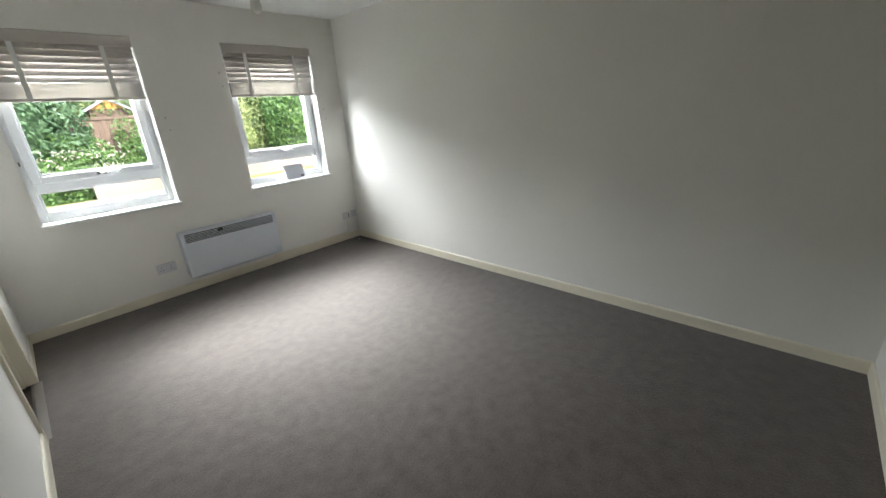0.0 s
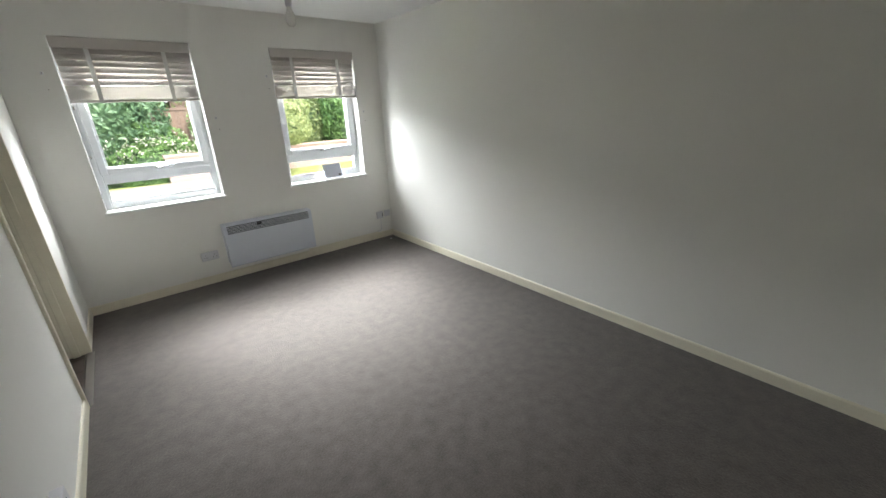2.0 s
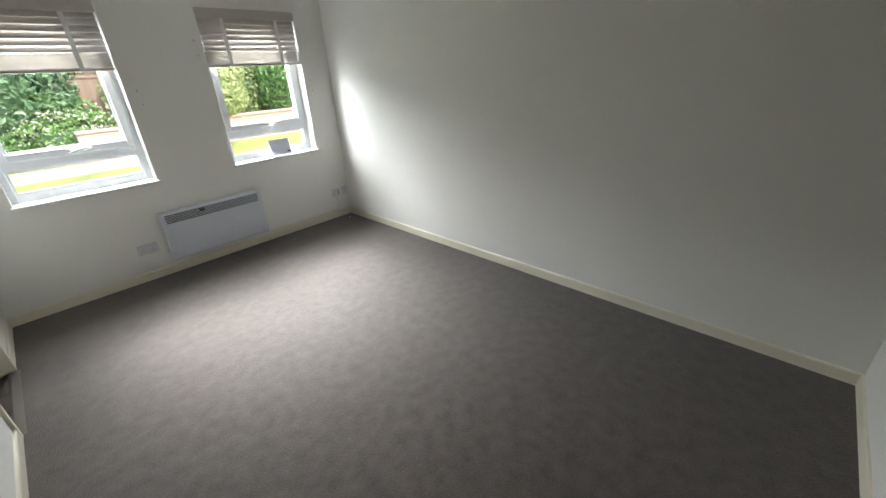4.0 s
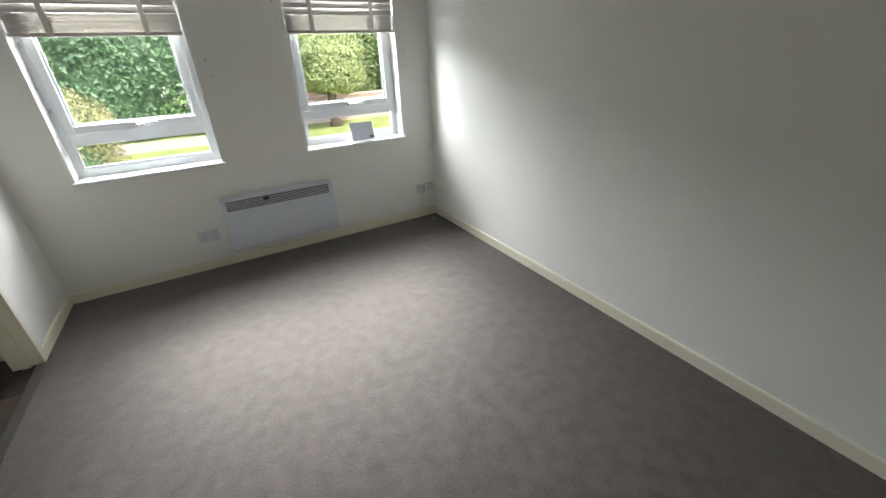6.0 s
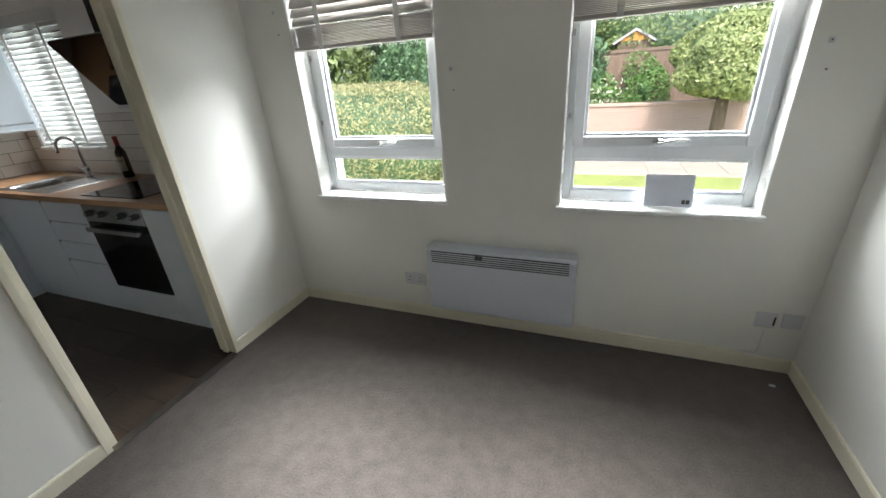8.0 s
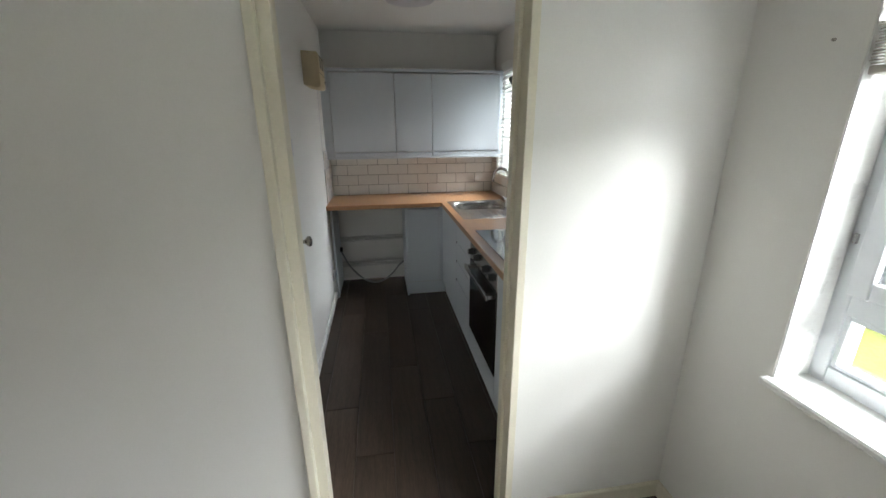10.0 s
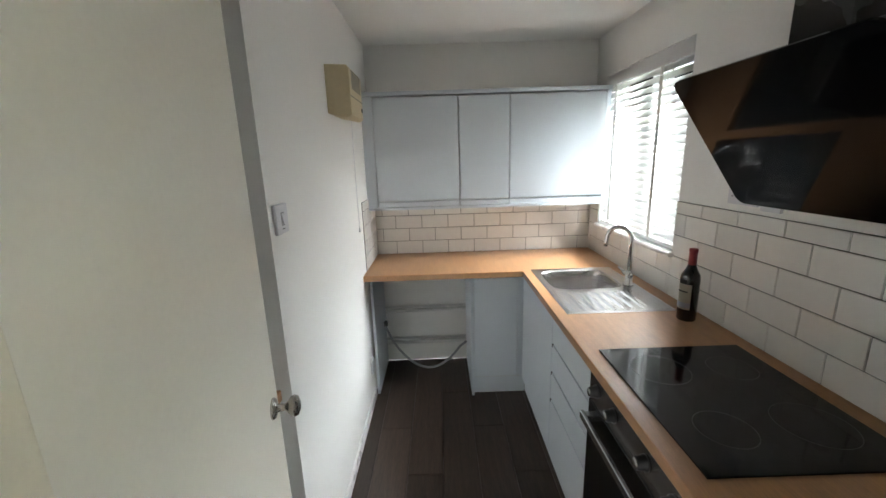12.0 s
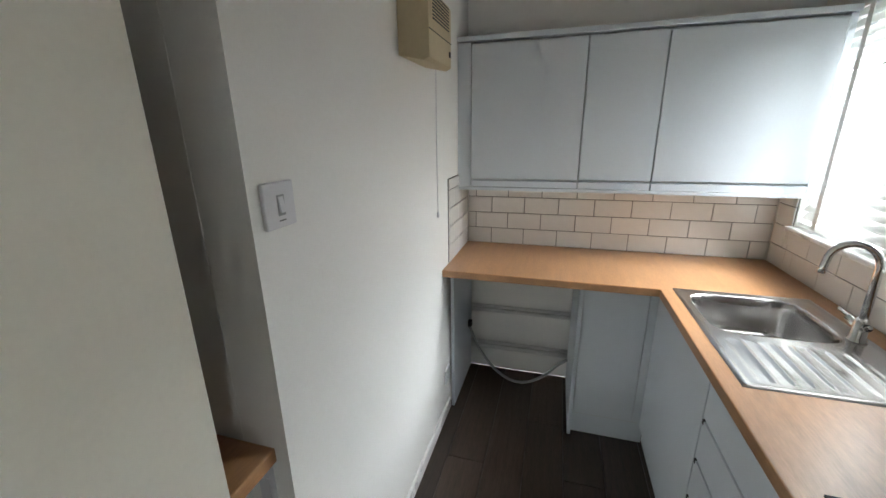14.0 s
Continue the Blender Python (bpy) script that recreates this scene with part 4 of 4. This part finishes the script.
part("cord_pull", lathe([(0.001, 1.235), (0.006, 1.237), (0.005, 1.255), (0.002, 1.265)], (-5.065, KL + 0.045, 0), 12), M_PLATE, fan)
sw = socket("light_switch", -4.107, KL, 1.459, 0.088, 0.092, "white plastic light switch with a narrow rocker", "y", 1, 0, 0.012)
part("rocker", prism([(KL + 0.011, 1.442), (KL + 0.018, 1.445), (KL + 0.013, 1.476), (KL + 0.011, 1.476)], "x", -4.114, -4.1), M_PLATE, sw)
# thin grey sheet on the plate; its colour gives the shade round the rocker
part("rocker_shadow_gap", box((-4.118, KL + 0.0115, 1.438), (-4.096, KL + 0.0125, 1.48)), M_HOSE, sw)
part("printed_mark", box((-4.117, KL + 0.0118, 1.427), (-4.097, KL + 0.0125, 1.4295)), M_INK, sw)
socket("appliance_socket", -5.32, KL, 0.255, 0.086, 0.086, "white plastic socket low on the side wall", "y", 1, 1)
kl = thing("ceiling_light", (-4.66, -0.88, H), "round grey-white flush ceiling light, unlit", "ceiling light")
part("base_ring", lathe([(0.001, H), (0.15, H), (0.152, H - 0.018), (0.001, H - 0.018)], (-4.66, -0.88, 0), 40), M_HOSE, kl)
part("diffuser", lathe([(0.001, H - 0.0185), (0.17, H - 0.019), (0.172, H - 0.045), (0.155, H - 0.07), (0.09, H - 0.085), (0.001, H - 0.09)], (-4.66, -0.88, 0), 40), M_PLATE, kl, "opal plastic diffuser")

# ---- garden ----
GZ = -0.35
single("ground", box((-90, 0.31, GZ - 0.3), (90, 160, GZ)), M_GRASS, "mown lawn, yellow-green in daylight", "lawn", "structure")
single("ground_behind", box((-90, -90, GZ - 0.3), (90, 0.309, GZ - 0.002)), M_PAVE, "paved ground behind the building", "ground", "structure")


def leaf_mesh(name, centre, size, count, leaf, material, power=2.6, shell=0.75, lumps=0.14, seed=1, low=-1.0):
    """Many small leaves through the outer part of a rounded mass with an uneven outline."""
    rs = np.random.RandomState(seed)
    d = rs.normal(size=(count, 3))
    d /= np.linalg.norm(d, axis=1)[:, None]
    d[:, 2] = np.maximum(d[:, 2], low)
    r = (np.abs(d) ** power).sum(1) ** (-1 / power)
    k = rs.normal(size=(9, 3)) * 3.2
    ph = rs.uniform(0, 6.28, 9)
    wob = 1 + lumps * np.sin(d @ k.T + ph).mean(1) * 2.2
    depth = shell + (1 - shell) * rs.uniform(0, 1, count) ** 0.6
    p = d * (r * wob * depth)[:, None] * np.array(size) + np.array(centre)
    nrm_ = d + rs.normal(size=(count, 3)) * 0.65
    nrm_ /= np.linalg.norm(nrm_, axis=1)[:, None]
    t = np.cross(nrm_, rs.normal(size=(count, 3)))
    t /= np.linalg.norm(t, axis=1)[:, None]
    b = np.cross(nrm_, t)
    s = leaf * rs.uniform(0.6, 1.3, count)[:, None]
    quad = np.stack([p - t * s, p - b * s * 0.45 + nrm_ * s * 0.12, p + t * s, p + b * s * 0.45 + nrm_ * s * 0.12], 1).reshape(-1, 3)
    quad[:, 2] = np.maximum(quad[:, 2], GZ + 0.01)
    me = bpy.data.meshes.new(name)
    me.from_pydata(quad.tolist(), [], np.arange(count * 4).reshape(-1, 4).tolist())
    me.materials.append(material)
    return me


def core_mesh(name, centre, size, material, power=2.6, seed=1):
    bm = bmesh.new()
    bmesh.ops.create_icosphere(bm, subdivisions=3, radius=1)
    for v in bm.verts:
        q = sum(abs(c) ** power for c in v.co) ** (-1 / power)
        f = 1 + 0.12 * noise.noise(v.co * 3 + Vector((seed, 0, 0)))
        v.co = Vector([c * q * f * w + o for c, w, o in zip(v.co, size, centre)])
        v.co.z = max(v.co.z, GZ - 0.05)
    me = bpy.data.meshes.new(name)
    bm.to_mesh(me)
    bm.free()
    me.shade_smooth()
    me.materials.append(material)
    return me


def bush(name, centre, size, count, leaf, material, label, category, power=2.6, seed=1, lumps=0.14, core=0.8, trunk=None):
    base = Vector((centre[0], centre[1], GZ))
    t = thing(name, base, label, category)
    local = Vector(centre) - base
    lo = lambda me: [setattr(v, "co", v.co - base) for v in me.vertices]
    crown = leaf_mesh("crown", centre, size, count, leaf, material, power, 0.78, lumps, seed)
    lo(crown)
    c = new("crown", crown)
    c.parent = t
    # solid core, coloured dark to give the shade deep between the leaves
    inner = core_mesh("inner_shade_core", centre, [s * core for s in size], L_DARK, power, seed)
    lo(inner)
    k = new("inner_shade_core", inner)
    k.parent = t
    if trunk:
        r, top = trunk
        tb = lathe([(r * 1.5, GZ - 0.02), (r * 1.1, GZ + 0.15), (r, (GZ + top) / 2), (r * 0.8, top)], (centre[0], centre[1], 0), 14)
        for kk in range(5):
            a = 2 * math.pi * kk / 5 + seed
            tube([(centre[0], centre[1], top - 0.1), (centre[0] + 0.35 * size[0] * math.cos(a), centre[1] + 0.35 * size[1] * math.sin(a), top + 0.3 * size[2])], r * 0.4, 8, tb)
        part("trunk", tb, M_BARK, t, "rough brown trunk")
    return t


bush("clipped_hedge", (-5.55, 4.5, 0.42), (2.45, 1.15, 1.02), 48000, 0.028, L_HEDGE, "clipped hedge with yellow-green variegated leaves", "hedge", 3.4, 3, 0.06, 0.9)
bush("dome_tree", (1.6, 9.0, 1.42), (1.1, 1.05, 0.82), 17000, 0.055, L_DOME, "small clipped golden dome tree on a short trunk", "tree", 2.3, 5, 0.17, 0.8, (0.14, 0.9))
bush("ivy_bank", (-4.6, 11.6, 1.4), (3.6, 1.3, 2.3), 26000, 0.09, L_IVY, "tall dark green ivy covered hedge", "hedge", 4.0, 7, 0.14)
bush("broadleaf_shrub", (5.4, 11.0, 1.2), (1.5, 1.1, 2.0), 17000, 0.08, L_MID, "leafy mid-green shrub behind the brick wall", "shrub", 2.6, 9, 0.2)
bush("light_shrub", (3.3, 11.7, 0.9), (1.4, 1.0, 1.6), 13000, 0.07, L_LIGHT, "rounded light green shrub behind the brick wall", "shrub", 2.4, 16, 0.15)
bush("light_shrub", (0.9, 13.4, 1.6), (2.6, 1.2, 1.6), 9000, 0.08, L_LIGHT, "light green shrub behind the fence", "shrub", 2.6, 11, 0.2)
bush("low_shrub", (-1.6, 11.0, 0.5), (1.0, 0.5, 0.9), 5000, 0.06, L_MID, "low green shrub behind the brick wall", "shrub", 2.6, 12, 0.2)
bush("flower_bed", (-1.5, 10.45, 0.25), (1.15, 0.22, 0.7), 4200, 0.05, L_MID, "leafy flower bed behind the brick wall", "plants", 2.4, 13, 0.25, 0.5)
bush("fence_ivy", (0.15, 11.05, 0.8), (0.6, 0.16, 0.75), 2600, 0.05, L_MID, "ivy growing up the garden fence", "ivy", 2.3, 14, 0.35, 0.3)
for kx, ky, kz, sx, sz, mt, sd in ((-13, 12.0, 3.2, 3.4, 3.6, L_LIGHT, 20), (-8.5, 16, 4.6, 4.0, 4.6, L_DARK, 21), (-3.0, 17, 5.0, 4.2, 5.0, L_DARK, 22), (3.2, 18, 5.0, 4.2, 4.8, L_DARK, 23), (9.5, 17, 4.6, 4.2, 4.8, L_IVY, 24), (15, 15, 4.4, 4.0, 4.6, L_DARK, 25), (-19, 15, 4.6, 4.0, 4.8, L_DARK, 26)):
    bush("garden_tree", (kx, ky, kz), (sx, 2.4, sz), 15000, 0.14, mt, "large broadleaf tree closing the garden", "tree", 2.8, sd, 0.22, 0.68, (0.22, kz - sz * 0.4))
fb = leaf_mesh("blossom", (-1.5, 10.36, 0.45), (1.1, 0.22, 0.55), 420, 0.05, L_FLOWER, 2.2, 0.6, 0.3, 31)
tagged(new("white_flowers", fb), "white flowering plants along the brick wall", "flowers", kind="stuff")

gw = thing("garden_wall", (0.5, 10.0, GZ), "low weathered red brick garden wall", "wall")
part("core", box((-1.4, 10.02, GZ - 0.1), (8.0, 10.2, 0.4)), M_MORTAR, gw)
part("coping", box((-1.42, 9.97, 0.402), (8.02, 10.25, 0.47), 0.008), M_BRICK, gw, "brick coping")
bv, bf = [], []
rs = random.Random(4)
for row in range(10):
    z0 = GZ + row * 0.075
    x = -1.4 + (0.11 if row % 2 else 0)
    while x < 7.8:
        d = rs.uniform(0, 0.006)
        k = len(bv)
        for a, b_, c in ((0, 0, 0), (1, 0, 0), (1, 1, 0), (0, 1, 0), (0, 0, 1), (1, 0, 1), (1, 1, 1), (0, 1, 1)):
            bv.append((x + a * 0.213 - 0.5, 10.008 - d + b_ * 0.03 - 10.0, z0 + c * 0.064 - GZ))
        bf += [(k, k + 1, k + 5, k + 4), (k + 1, k + 2, k + 6, k + 5), (k + 3, k, k + 4, k + 7), (k + 4, k + 5, k + 6, k + 7), (k, k + 3, k + 2, k + 1)]
        x += 0.225
bme = bpy.data.meshes.new("bricks")
bme.from_pydata(bv, [], bf)
bme.materials.append(M_BRICK)
bo = new("bricks", bme)
bo.parent = gw
tagged(bo, kind="stuff")

fence = thing("garden_fence", (0.3, 11.3, GZ), "weathered brown closeboard garden fence", "fence")
bdm = bpy.data.meshes.new("board")
t_ = box((-0.058, -0.01, 0), (0.058, 0.01, 2.05), 0.003)
t_.to_mesh(bdm)
t_.free()
bdm.materials.append(M_FENCE)
for k in range(30):
    piece("board", bdm, (-1.25 + k * 0.119, 11.3 + 0.006 * (k % 2), GZ + 0.05), fence)
for xx in (-1.32, 2.4):
    part("post", box((xx - 0.05, 11.2, GZ), (xx + 0.05, 11.29, 1.92), 0.005), M_PAVE, fence, "pale concrete post")
part("rail", box((-1.3, 11.268, 1.72), (2.3, 11.285, 1.8), 0.004), M_FENCE, fence)

shed = thing("garden_shed", (-0.2, 13.0, GZ), "garden shed with an orange boarded gable", "shed")
part("wall", box((-0.66, 12.3, GZ), (0.3, 13.8, 2.05), 0.01), M_FENCE, shed)
part("gable", prism([(-0.62, 2.05), (0.26, 2.05), (-0.18, 2.3)], "y", 12.27, 12.33), M_ORANGE, shed, "orange boarded gable")
part("roof", prism([(-0.8, 2.02), (-0.76, 1.97), (-0.18, 2.31), (0.4, 1.97), (0.44, 2.02), (-0.18, 2.38)], "y", 12.2, 13.9), M_ROOFGREY, shed)

path = single("pavement", box((-3.1, 5.45, GZ + 0.001), (8, 6.45, GZ + 0.03)), M_MORTAR, "pale slab path across the lawn", "path", "structure")
sl = bpy.data.meshes.new("slab")
t_ = box((-0.295, -0.24, 0), (0.295, 0.24, 0.018), 0.004)
t_.to_mesh(sl)
t_.free()
sl.materials.append(M_PAVE)
for k in range(18):
    for r_ in range(2):
        piece("slab", sl, (-2.8 + 0.6 * k, 5.7 + 0.5 * r_, GZ + 0.024), path)

drive = single("road", box((-9.0, 8.4, GZ + 0.001), (0.2, 9.95, GZ + 0.022)), M_MORTAR, "pale paved drive beyond the lawn", "drive", "structure")
for k in range(15):
    for r_ in range(3):
        piece("slab", sl, (-8.65 + 0.6 * k, 8.66 + 0.5 * r_, GZ + 0.02), drive)

# ---- floor boards and wall tiles ----
floor_k = single("floor_kitchen", box((KX, -2.3, -0.06), (LX + 0.011, KWY, -0.008)), M_GROUT, "dark oak effect laminate boards", "floor", "structure")
memo = {}


def block(kind, sx, sy, sz, material, bev):
    key = (kind, round(sx, 3), round(sy, 3), round(sz, 3))
    if key not in memo:
        t = box((-sx / 2, -sy / 2, -sz / 2), (sx / 2, sy / 2, sz / 2), bev, 1)
        me = bpy.data.meshes.new(kind)
        t.to_mesh(me)
        t.free()
        me.materials.append(material)
        memo[key] = me
    return memo[key]


rs = random.Random(8)
y, row = WY - 0.001, 0
while y > -2.299:
    y1 = max(-2.299, y - 0.19)
    x = LX + 0.009
    first = 1.22 * (0.35 + 0.3 * (row % 3))
    while x > KX + 0.002:
        x1 = max(KX + 0.001, x - (first if x > LX else 1.22))
        if y1 >= KL - 0.2 or x > NX:
            piece("plank", block("plank", x - x1 - 0.002, y - y1 - 0.002, 0.0085, M_PLANK, 0.0012), ((x + x1) / 2, (y + y1) / 2, -0.00425), floor_k)
        x = x1
    y = y1
    row += 1

TW, TH, TG = 0.2, 0.0985, 0.0035


def tile_field(parent, axis, face, out, a0, a1, z0, z1, start, holes=(), TW=TW, TH=TH):
    """Glazed tiles in half bond over a bed of dark grout; tiles are cut at the borders and round openings."""
    bed = bmesh.new()
    us = (a0, a1)
    lo, hi = ((us[0], face, z0), (us[1], face + out * 0.004, z1)) if axis == "y" else ((face, us[0], z0), (face + out * 0.004, us[1], z1))
    if holes:
        h = holes[0]
        spans = [(a0, h[0], z0, z1), (h[0], h[1], z0, h[2]), (h[1], a1, z0, z1)]
    else:
        spans = [(a0, a1, z0, z1)]
    for s in spans:
        if s[1] - s[0] > 0.01:
            lo, hi = ((s[0], face, s[2]), (s[1], face + out * 0.004, s[3])) if axis == "y" else ((face, s[0], s[2]), (face + out * 0.004, s[1], s[3]))
            box(lo, hi, bm=bed)
    part("grout", bed, M_GROUT, parent, "dark grey grout")
    r = 0
    z = z0
    while z < z1 - 0.015:
        zt = min(z1, z + TH)
        u = start - (TW / 2 if r % 2 else 0)
        while u > a0:
            u -= TW
        while u < a1:
            for s in spans:
                p, q = max(u, s[0]), min(u + TW, s[1])
                c, d = max(z, s[2]), min(zt, s[3])
                if q - p > 0.014 and d - c > 0.012:
                    w, h_ = q - p - TG, d - c - TG
                    mid = ((p + q) / 2, face + out * 0.0055, (c + d) / 2) if axis == "y" else (face + out * 0.0055, (p + q) / 2, (c + d) / 2)
                    sx, sy = (w, 0.007) if axis == "y" else (0.007, w)
                    piece("tile", block("tile", sx, sy, h_, M_TILE, 0.0016), mid, parent)
            u += TW
        z += TH
        r += 1


tile_field(wall_far, "x", KX, 1, KL + 0.01, KWY - 0.01, WT1 + 0.001, 1.285, -1.244)
tile_field(wall_kwin, "y", KWY, -1, KX + 0.01, KR - 0.001, WT1 + 0.001, 1.392, -4.166, [(KW[0], KW[1], KW[2])], 0.207, 0.1043)
tile_field(wall_side, "y", KL, 1, KX + 0.01, -5.385, WT1 + 0.001, 1.368, -5.385)
